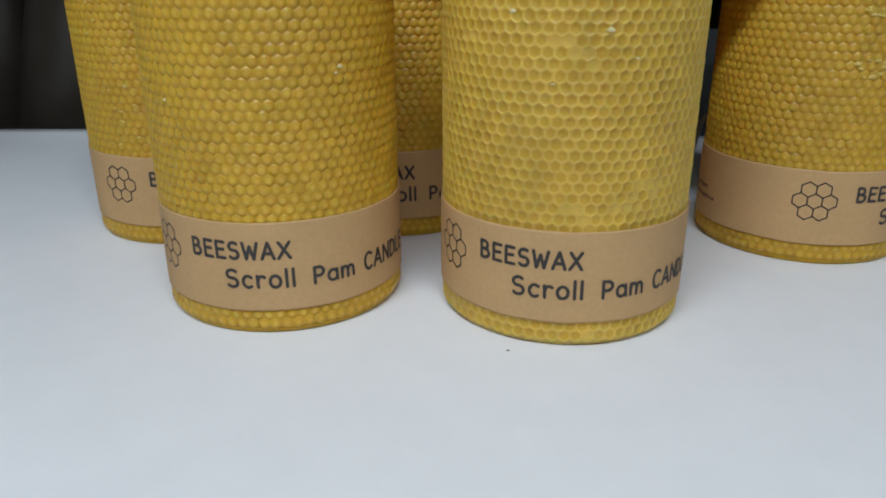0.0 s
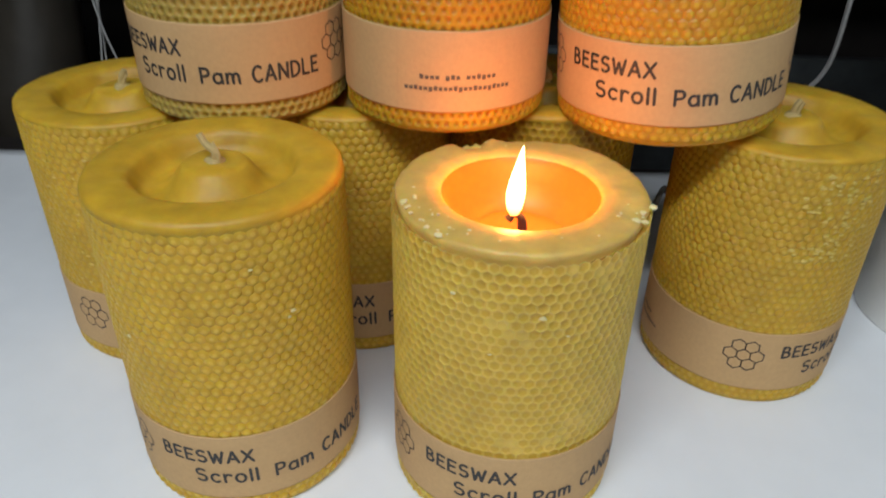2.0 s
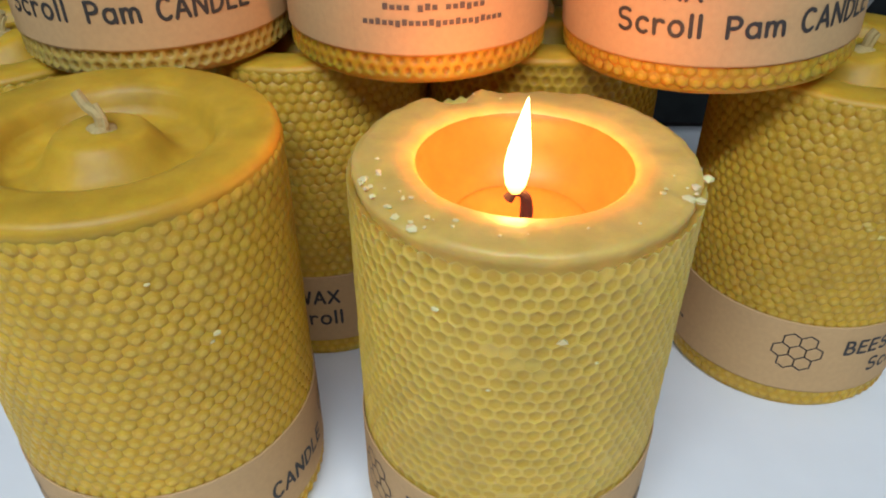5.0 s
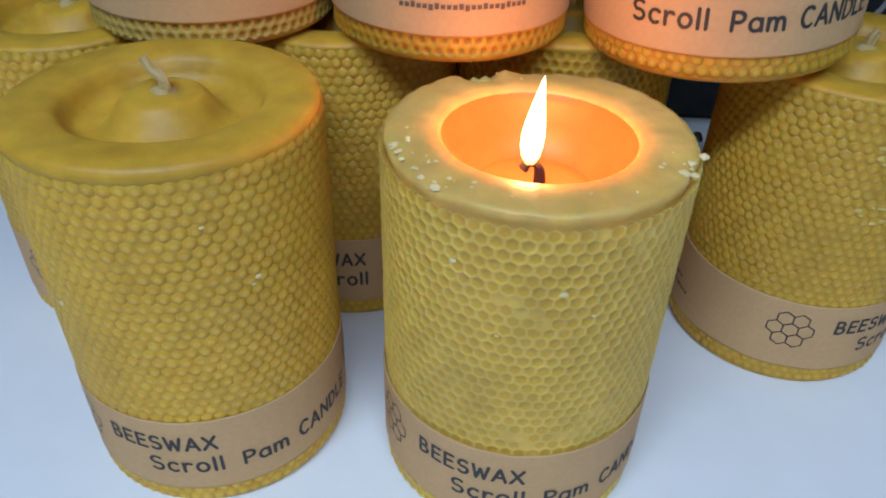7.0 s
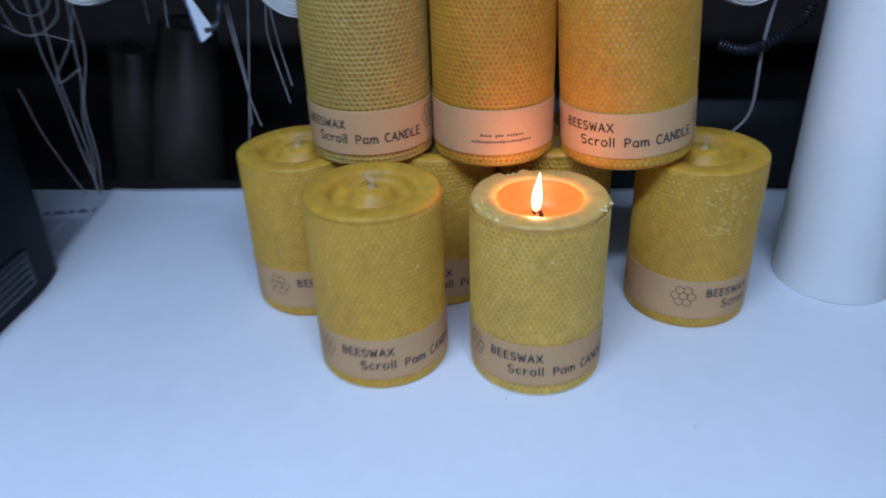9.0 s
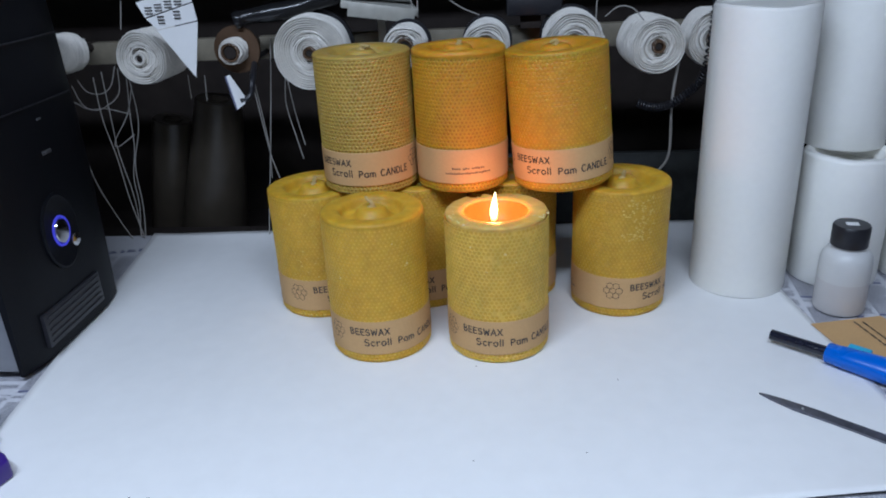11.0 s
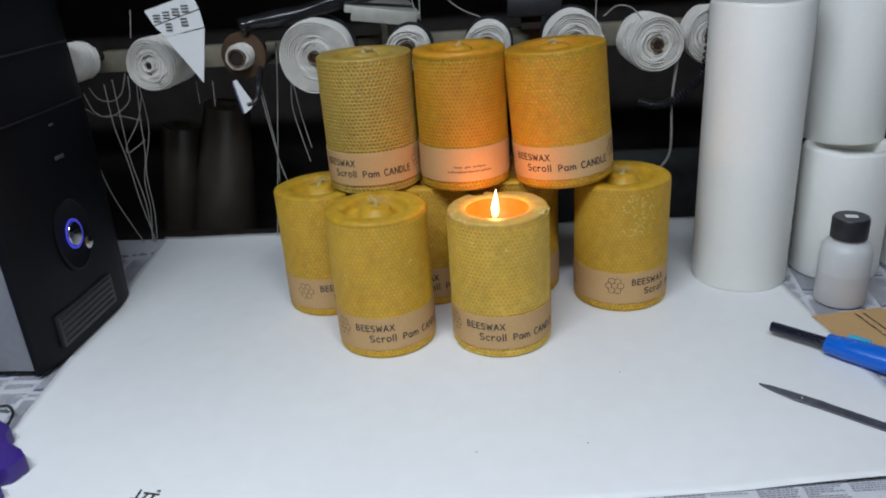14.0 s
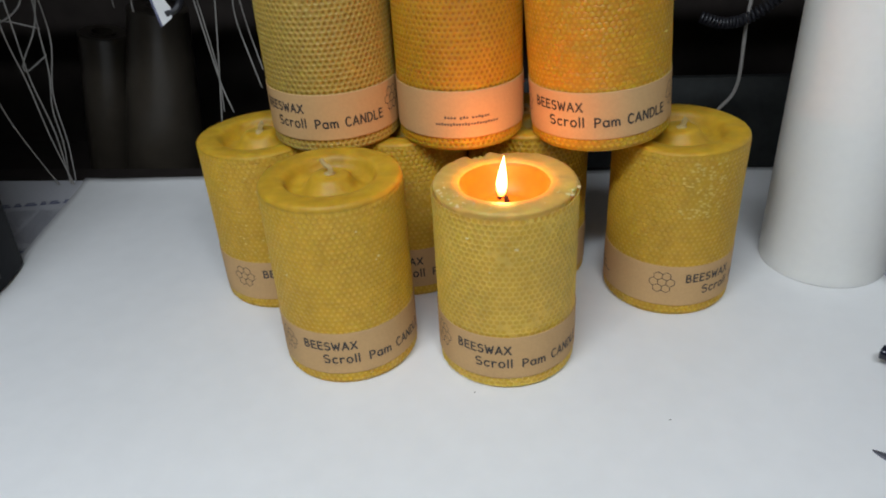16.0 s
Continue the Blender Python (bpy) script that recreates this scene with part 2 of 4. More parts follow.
def slab(outline, z0, z1, bevel=0.0):
    """An upright prism over an outline of (x, y) points."""
    bm = bmesh.new()
    low = [bm.verts.new((x, y, z0)) for x, y in outline]
    high = [bm.verts.new((x, y, z1)) for x, y in outline]
    bm.faces.new(low[::-1])
    bm.faces.new(high)
    n = len(outline)
    for k in range(n):
        bm.faces.new((low[k], low[(k + 1) % n], high[(k + 1) % n], high[k]))
    if bevel:
        bmesh.ops.bevel(bm, geom=bm.edges[:], offset=bevel, segments=2, affect="EDGES", profile=0.5)
    return bm


def bow(cx, cy, rx, ry, a0, a1, steps=8):
    """Points along an elliptic arc, angles in degrees anticlockwise from the right."""
    return [(cx + rx * math.cos(radians(a0 + (a1 - a0) * k / steps)), cy + ry * math.sin(radians(a0 + (a1 - a0) * k / steps))) for k in range(steps + 1)]


# marker-pen letters: width, then strokes, capital height 1
LETTERS = {
    "B": (0.62, [[(0.02, 1.0), (0.03, 0.0)], [(0.0, 0.99)] + bow(0.22, 0.76, 0.26, 0.24, 80, -80) + [(0.06, 0.51)], [(0.06, 0.51)] + bow(0.26, 0.26, 0.32, 0.26, 80, -90) + [(0.03, 0.0)]]),
    "E": (0.56, [[(0.54, 0.97), (0.03, 1.0), (0.04, 0.02), (0.56, 0.0)], [(0.05, 0.52), (0.48, 0.53)]]),
    "S": (0.60, [bow(0.31, 0.74, 0.27, 0.25, 40, 240) + bow(0.30, 0.26, 0.28, 0.26, 75, -145)]),
    "W": (0.86, [[(0.0, 1.0), (0.20, 0.0), (0.42, 0.78), (0.64, 0.0), (0.86, 1.0)]]),
    "A": (0.70, [[(0.0, 0.0), (0.36, 1.0), (0.70, 0.0)], [(0.14, 0.34), (0.58, 0.33)]]),
    "X": (0.68, [[(0.02, 1.0), (0.68, 0.0)], [(0.66, 1.0), (0.0, 0.0)]]),
    "P": (0.54, [[(0.02, 1.0), (0.03, 0.0)], [(0.0, 0.98)] + bow(0.24, 0.72, 0.29, 0.27, 75, -90) + [(0.04, 0.46)]]),
    "C": (0.62, [bow(0.36, 0.50, 0.35, 0.50, 48, 312, 12)]),
    "N": (0.68, [[(0.02, 0.0), (0.04, 1.0), (0.64, 0.02), (0.66, 1.0)]]),
    "D": (0.66, [[(0.03, 1.0), (0.04, 0.0)], [(0.0, 0.99)] + bow(0.16, 0.50, 0.49, 0.49, 72, -72, 10) + [(0.04, 0.0)]]),
    "L": (0.54, [[(0.03, 1.0), (0.04, 0.02), (0.54, 0.0)]]),
    "c": (0.46, [bow(0.27, 0.34, 0.26, 0.34, 45, 310, 10)]),
    "r": (0.38, [[(0.02, 0.68), (0.05, 0.0)], [(0.05, 0.36)] + bow(0.26, 0.42, 0.20, 0.24, 150, 45, 5)]),
    "o": (0.54, [bow(0.27, 0.34, 0.26, 0.34, 95, 445, 14)]),
    "l": (0.08, [[(0.03, 1.02), (0.04, 0.0)]]),
    "a": (0.54, [bow(0.27, 0.33, 0.26, 0.33, 40, 330, 12), [(0.50, 0.66), (0.54, 0.0)]]),
    "m": (0.80, [[(0.02, 0.66), (0.04, 0.0)], [(0.04, 0.36)] + bow(0.22, 0.44, 0.17, 0.22, 150, 10, 6) + [(0.40, 0.0)], [(0.40, 0.36)] + bow(0.58, 0.44, 0.17, 0.22, 150, 10, 6) + [(0.78, 0.0)]]),
}


def ribbon(bm, pts, width, lift):
    """A flat stroke of even width with rounded ends along 2D points."""
    p = [Vector(q) for q in pts]
    p = [q for k, q in enumerate(p) if k == 0 or (q - p[k - 1]).length > 1e-7]
    for k in range(1, len(p) - 1):
        if (p[k] - p[k - 1]).dot(p[k + 1] - p[k]) < 0:
            ribbon(bm, p[:k + 1], width, lift)
            ribbon(bm, p[k:], width, lift + 0.000015)
            return
    rows = []
    for k, q in enumerate(p):
        a = (q - p[k - 1]).normalized() if k else (p[1] - q).normalized()
        b = (p[k + 1] - q).normalized() if k < len(p) - 1 else a
        n1, n2 = Vector((-a.y, a.x)), Vector((-b.y, b.x))
        n = (n1 + n2).normalized() if (n1 + n2).length > 0.2 else n1
        n = n * min(1.7, 1 / max(0.3, n.dot(n1))) * width / 2
        if k == 0:
            rows.append((q - a * width * 0.42 + n * 0.45, q - a * width * 0.42 - n * 0.45))
        rows.append((q + n, q - n))
        if k == len(p) - 1:
            rows.append((q + b * width * 0.42 + n * 0.45, q + b * width * 0.42 - n * 0.45))
    rows = [[bm.verts.new((v.x, v.y, lift)) for v in row] for row in rows]
    for (a, b), (c, d) in zip(rows, rows[1:]):
        bm.faces.new((a, b, d, c))


def lettering(text, x0, x1, y0, height, width=0.00150):
    """A word in marker-pen strokes between x0 and x1, baseline y0, capital height given."""
    total = sum(LETTERS[c][0] for c in text) + 0.26 * (len(text) - 1)
    scale, at, bm = (x1 - x0) / total, 0.0, bmesh.new()
    for c in text:
        wide, strokes = LETTERS[c]
        for n, stroke in enumerate(strokes):
            ribbon(bm, [(x0 + (at + px) * scale, y0 + py * height) for px, py in stroke], width, 0.00003 * n)
        at += wide + 0.26
    return bm


def wrap(bm, radius):
    """Bend a flat drawing (x along the girth, y up) round an upright cylinder."""
    xs = [v.co.x for v in bm.verts]
    x = min(xs) + 0.0025
    while x < max(xs):
        bmesh.ops.bisect_plane(bm, geom=bm.verts[:] + bm.edges[:] + bm.faces[:], plane_co=(x, 0, 0), plane_no=(1, 0, 0))
        x += 0.0025
    for v in bm.verts:
        a = v.co.x / radius
        r = radius + v.co.z
        v.co = (r * math.sin(a), -r * math.cos(a), v.co.y)
    return bm


def strips(rects):
    """Flat bars from (x0, x1, y0, y1)."""
    bm = bmesh.new()
    for x0, x1, y0, y1 in rects:
        bm.faces.new([bm.verts.new(p) for p in ((x0, y0, 0), (x1, y0, 0), (x1, y1, 0), (x0, y1, 0))])
    return bm


def hex_flower(cx, cy, a, line):
    """Seven hexagon outlines, one in the middle and six round it."""
    out = []
    centres = [(0.0, 0.0)] + [(math.sqrt(3) * a * math.cos(radians(60 * k)), math.sqrt(3) * a * math.sin(radians(60 * k))) for k in range(6)]
    for px, py in centres:
        bm = bmesh.new()
        out.append(bm)
        rings = []
        for r in (a - line / 2, a + line / 2):
            rings.append([bm.verts.new((cx + px + r * math.sin(radians(60 * k)), cy + py + r * math.cos(radians(60 * k)), 0)) for k in range(6)])
        for k in range(6):
            bm.faces.new((rings[0][k], rings[0][(k + 1) % 6], rings[1][(k + 1) % 6], rings[1][k]))
    return out


# ---- the room ----
def structure(name, bm, mat, label):
    return tagged(part(name, bm, mat, None), label, name.split("_")[0], kind="structure")


FLOOR = -0.74
structure("floor", box(-1.8, 1.8, -2.2, 1.0, FLOOR - 0.1, FLOOR), DARK_WOOD, "dark brown floor under the work table")
structure("ceiling", box(-1.8, 1.8, -2.2, 1.0, 1.46, 1.56), PLASTER, "dim grey ceiling over the workshop")
structure("wall_north", box(-1.8, 1.8, 0.72, 0.82, FLOOR, 1.46), DARK_WOOD, "dark wall in shadow behind the spools")
structure("wall_south", box(-1.8, 1.8, -2.3, -2.2, FLOOR, 1.46), PLASTER, "dim grey plaster wall")
structure("wall_west", box(-1.9, -1.8, -2.2, 0.72, FLOOR, 1.46), PLASTER, "dim grey plaster side wall")
structure("wall_east", box(1.8, 1.9, -2.2, 0.72, FLOOR, 1.46), PLASTER, "dim grey plaster side wall")


def work_table():
    ob = thing("work_table", "dark wooden work table covered with newspaper", "table", pose(0, 0, FLOOR))
    part("tabletop", box(-1.0, 1.0, -0.62, 0.392, 0.705, 0.738, 0.004), DARK_WOOD, ob)
    for x in (-0.94, 0.94):
        for y in (-0.56, 0.33):
            part("leg", box(x - 0.03, x + 0.03, y - 0.03, y + 0.03, 0, 0.705, 0.004), DARK_WOOD, ob)


work_table()


def ceiling_lamp():
    ob = thing("ceiling_lamp", "white enamelled ceiling fixture with a lit tube", "lamp", pose(*LAMP))
    part("housing", box(-0.60, 0.60, -0.09, 0.09, 0.02, 0.16, 0.01), LAMP_METAL, ob)
    for x in (-0.4, 0.4):
        part("rod", tube([(x, 0, 0.155), (x, 0, 1.462 - LAMP[2])], 0.006, 10), LAMP_METAL, ob)
    bm = tube([(-0.57, 0, 0.0), (0.57, 0, 0.0)], 0.008, 12)
    part("tube", bm, TUBE, ob, "lit white tube")


ceiling_lamp()

# newspaper, with its print as bars
NEWS_Z = -0.0012


def newspaper():
    ob = thing("newspaper", "grey newspaper sheets spread over the table", "newspaper", pose(0, 0, 0))
    bm = bmesh.new()
    nx, ny = 60, 44
    grid = [[bm.verts.new((-0.86 + 1.74 * i / nx, -0.50 + 0.848 * j / ny, NEWS_Z + 0.0007 * noise.noise((i * 0.21, j * 0.23, 3.0)))) for j in range(ny + 1)] for i in range(nx + 1)]
    for i in range(nx):
        for j in range(ny):
            bm.faces.new((grid[i][j], grid[i + 1][j], grid[i + 1][j + 1], grid[i][j + 1]))
    part("sheet", bm, NEWS, ob)
    rng = random.Random(5)
    z = NEWS_Z + 0.0010

    def columns(x0, x1, y0, y1, turn):
        rects, heads = [], []
        x = x0
        while x + 0.036 < x1:
            y = y1
            while y > y0:
                if rng.random() < 0.02:
                    heads.append((x, x + 0.034 * rng.uniform(0.6, 1.0), y - 0.0042, y))
                    y -= 0.011
                    continue
                if rng.random() < 0.03:
                    y -= rng.uniform(0.004, 0.014)
                w, end = x, x + 0.036 * (1 if rng.random() < 0.85 else rng.uniform(0.3, 0.9))
                while w < end - 0.003:
                    length = min(rng.uniform(0.0014, 0.0048), end - w)
                    rects.append((w, w + length, y - 0.0012, y))
                    w += length + 0.0009
                y -= 0.0028
            x += 0.0405
        m = Matrix.Rotation(radians(turn), 4, "Z")
        c = Vector(((x0 + x1) / 2, (y0 + y1) / 2, 0))
        for kind, mat in ((rects, NEWS_INK), (heads, NEWS_BLUE)):
            bm = strips(kind)
            for v in bm.verts:
                v.co = m @ (v.co - c) + c + Vector((0, 0, z))
            p = part("print", bm, mat, ob, "", 0)
            p["kind"] = "stuff"

    columns(-0.10, 0.62, -0.42, -0.24, 6)
    columns(0.42, 0.80, -0.26, 0.34, -4)
    columns(-0.60, -0.42, -0.36, 0.05, 3)
    columns(-0.70, -0.46, 0.11, 0.255, 5)
    # headline over that page
    at, rects = 0.0, []
    for wide in (0.013, 0.010, 0.016, 0.008, 0.014, 0.011):
        rects += [(at, at + wide, 0.0, 0.0045), (at, at + wide * 0.7, 0.0065, 0.010)]
        at += wide + 0.004
    bm = strips(rects)
    bm.transform(Matrix.Translation((-0.605, 0.262, z)) @ Matrix.Rotation(radians(12), 4, "Z"))
    part("headline", bm, NEWS_BLUE, ob, "", 0)


newspaper()


def paper_sheet():
    ob = thing("paper_sheet", "large white sheet of paper with curled edges and a pen mark", "paper", pose(0, 0, 0))
    bl, br, fr, fl = Vector((-0.525, 0.342)), Vector((0.417, 0.372)), Vector((0.493, -0.256)), Vector((-0.432, -0.364))
    bm = bmesh.new()
    nx, ny = 96, 64

    def at(u, v):
        p = (fl * (1 - u) + fr * u) * (1 - v) + (bl * (1 - u) + br * u) * v
        p = p + Vector((0, 0.004 * noise.noise((u * 5, 1.0, 7.0)) * (1 - v) ** 6))
        z = 0.0 + 0.006 * max(0, 1 - v * 9) ** 2 * max(0, math.sin((u - 0.78) * 9.0)) * (u > 0.78) * (u < 1.1)
        z += 0.005 * max(0, (v - 0.93) / 0.07) ** 2 * (0.6 + 0.4 * math.sin(u * 9))
        z += 0.003 * max(0, 1 - u * 14) ** 2
        return (p.x, p.y, z)

    top = [[bm.verts.new(at(i / nx, j / ny)) for j in range(ny + 1)] for i in range(nx + 1)]
    for i in range(nx):
        for j in range(ny):
            bm.faces.new((top[i][j], top[i + 1][j], top[i + 1][j + 1], top[i][j + 1]))
    sheet = part("sheet", bm, SHEET, ob)
    mod = sheet.modifiers.new("thickness", "SOLIDIFY")
    mod.thickness, mod.offset = 0.0004, -1
    # a short word in pen, turned and illegible
    strokes = [[(-0.263, -0.290), (-0.263, -0.302)], [(-0.268, -0.302), (-0.240, -0.3035)], [(-0.258, -0.294), (-0.242, -0.296)],
               [(-0.254, -0.295), (-0.256, -0.302)], [(-0.247, -0.296), (-0.248, -0.303)], [(-0.243, -0.291), (-0.246, -0.2915)]]
    for a, b in strokes:
        bm = tube([(*a, 0.0006), (*b, 0.0006)], 0.0012, 6)
        part("pen_stroke", bm, INK, ob)
    rng = random.Random(3)
    for x, y in ((0.047, -0.065), (0.052, -0.230), (0.16, -0.215), (0.205, -0.09)):
        bm = bmesh.new()
        bmesh.ops.create_icosphere(bm, subdivisions=1, radius=0.0008)
        for v in bm.verts:
            v.co = Vector((v.co.x * rng.uniform(0.7, 1.5) + x, v.co.y + y, v.co.z * 0.4 + 0.0003))
        part("speck", bm, CHAR, ob)


paper_sheet()

# ---- the candles ----
R, CELLS = 0.0600, 71
GIRTH = 2 * math.pi / CELLS
CELL_W = GIRTH * R
CELL_A = CELL_W / math.sqrt(3)


def comb(height, first, last, seed, soften=0.0, domed=False, depth=0.0008, wide=0.60, worn=0.45):
    """Embossed honeycomb round a cylinder, hexagon by hexagon, from one height to another."""
    rng = random.Random(seed)
    verts, faces, known, floor_of = [], [], {}, []

    def vert(key, a, z, r):
        if key not in known:
            known[key] = len(verts)
            verts.append((r * math.sin(a), -r * math.cos(a), z))
        return known[key]

    corners = [(0, 2), (1, 1), (1, -1), (0, -2), (-1, -1), (-1, 1)]
    rows = int((last - first) / (1.5 * CELL_A))
    for j in range(rows):
        zc = first + CELL_A + 1.5 * CELL_A * j
        for i in range(CELLS):
            u = 2 * i + (j % 2)
            ac = u * GIRTH / 2
            wear = 0.5 + 0.5 * noise.noise((math.sin(ac) * 2.2 + seed, math.cos(ac) * 2.2, zc * 35))
            deep = depth * (1.0 - worn * wear) * (1 - soften * rng.random())
            if domed:
                deep = -0.00040 + 0.00026 * wear
            sink = (0.40 if domed else wide) + 0.10 * rng.random()
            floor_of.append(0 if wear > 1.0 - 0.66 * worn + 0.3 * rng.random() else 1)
            out, mid, inn = [], [], []
            for dx, dy in corners:
                ku, kv = (u + dx) % (2 * CELLS), 3 * j + dy
                lift = 0.0006 * worn * noise.noise((ku * 0.9, kv * 0.9, seed)) + 0.0007 * (worn - 0.3) * noise.noise((ku * 0.13, kv * 0.21, seed + 5.0))
                out.append(vert((ku, kv), ac + dx * GIRTH / 2, zc + dy * CELL_A / 2, R + lift - (0.00058 if domed else 0)))
                verts.append(((R - deep) * math.sin(ac + dx * GIRTH / 2 * sink), -(R - deep) * math.cos(ac + dx * GIRTH / 2 * sink), zc + dy * CELL_A / 2 * sink))
                inn.append(len(verts) - 1)
                flat = 0.74 if domed else min(0.93, sink + 0.16)
                rim = R - (0.00004 if domed else 0.00012)
                verts.append((rim * math.sin(ac + dx * GIRTH / 2 * flat), -rim * math.cos(ac + dx * GIRTH / 2 * flat), zc + dy * CELL_A / 2 * flat))
                mid.append(len(verts) - 1)
            for k in range(6):
                n = (k + 1) % 6
                faces.append((out[k], mid[k], mid[n], out[n]))
            for k in range(6):
                n = (k + 1) % 6
                faces.append((mid[k], inn[k], inn[n], mid[n]))
            faces.append(tuple(inn[::-1]))
    # close the sheet below and above
    cells = len(faces)
    low, high = len(verts), len(verts) + 1
    verts += [(0, 0, first + CELL_A), (0, 0, first + CELL_A + 1.5 * CELL_A * (rows - 1) - 0.06)]
    for i in range(CELLS):
        for u, v, tip in ((2 * i, -2, low), (2 * i + (rows - 1) % 2, 3 * (rows - 1) + 2, high)):
            side = v + (1 if tip == low else -1)
            a, b, c = known[(u % (2 * CELLS), v)], known[((u + 1) % (2 * CELLS), side)], known[((u - 1) % (2 * CELLS), side)]
            faces += [(a, b, tip), (c, a, tip)] if tip == high else [(b, a, tip), (a, c, tip)]
    mesh = bpy.data.meshes.new("comb")
    mesh.from_pydata(verts, [], faces)
    # slot 1 on cell floors paints the relief's shading: dark pits, light domes
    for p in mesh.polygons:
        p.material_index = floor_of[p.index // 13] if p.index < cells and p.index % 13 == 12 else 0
    return mesh


def wick(ob, base, points, mat, r=0.0021):
    part("wick", tube(bend([Vector(base) + Vector(p) for p in points], 6), r, 8, taper=lambda t: 1.0 - 0.15 * t), mat, ob, "stiff cotton wick")


def candle_label(ob, begin, seam=True):
    """Kraft band with hexagon emblems and print; begin: the angle at which the first word begins."""
    rad = R + 0.0008
    z0, z1 = 0.0130, 0.0560
    bm = bmesh.new()
    seg = 120
    rows = [z0, z0 + 0.001, z1 - 0.001, z1]
    rings = []
    for z in rows:
        rings.append([bm.verts.new((rad * math.sin(2 * math.pi * k / seg), -rad * math.cos(2 * math.pi * k / seg), z + 0.0003 * noise.noise((k * 0.2, z * 40, begin)))) for k in range(seg)])
    for lo, hi in zip(rings, rings[1:]):
        for k in range(seg):
            n = (k + 1) % seg
            bm.faces.new((lo[k], lo[n], hi[n], hi[k]))
    band = part("label_band", bm, KRAFT, ob, "brown kraft paper band with black print")
    mod = band.modifiers.new("thickness", "SOLIDIFY")
    mod.thickness, mod.offset = 0.0005, -1
    print_r = rad + 0.00025
    arc = lambda deg: radians(deg + begin) * print_r
    part("lettering", wrap(lettering("BEESWAX", arc(0.6), arc(45), 0.0390, 0.0078), print_r), INK, band, "", 0)
    for word, a0, a1, h in (("Scroll", 16, 46.5, 0.0088), ("Pam", 54, 74, 0.0084), ("CANDLE", 79.5, 116, 0.0088)):
        part("lettering", wrap(lettering(word, arc(a0 + 0.5), arc(a1 - 0.5), 0.0250, h - 0.0004), print_r), INK, band, "", 0)
    for deg in (-20, 131):
        for cell in hex_flower(arc(deg), 0.0384, 0.0044, 0.0008):
            part("hexagon", wrap(cell, print_r), INK, band, "", 0)
    # two lines of small print as letter-sized bars
    for words, zc, h, span in (((4, 3, 6), 0.0312, 0.0024, 20), ((22,), 0.0252, 0.0024, 28)):
        total = sum(words) + 0.9 * (len(words) - 1)
        pitch, at, bars = 2 * span / total, -span, []
        for w in words:
            for n in range(w):
                tall = 1.3 if (n * 5 + w) % 4 == 0 else 1.0
                low = 0.0007 if (n * 7 + w) % 6 == 3 else 0.0
                bars.append((arc(255 + at), arc(255 + at + pitch * 0.72), zc - low, zc + h * 0.8 * tall))
                at += pitch
            at += pitch * 0.9
        part("small_print", wrap(strips(bars), print_r), SMALL_INK, band, "", 0)
    if seam:
        part("label_overlap", wrap(strips([(arc(222), arc(222) + 0.0005, z0 + 0.0004, z1 - 0.0004)]), rad + 0.00012), KRAFT, band, "", 0)


COMBS = {}


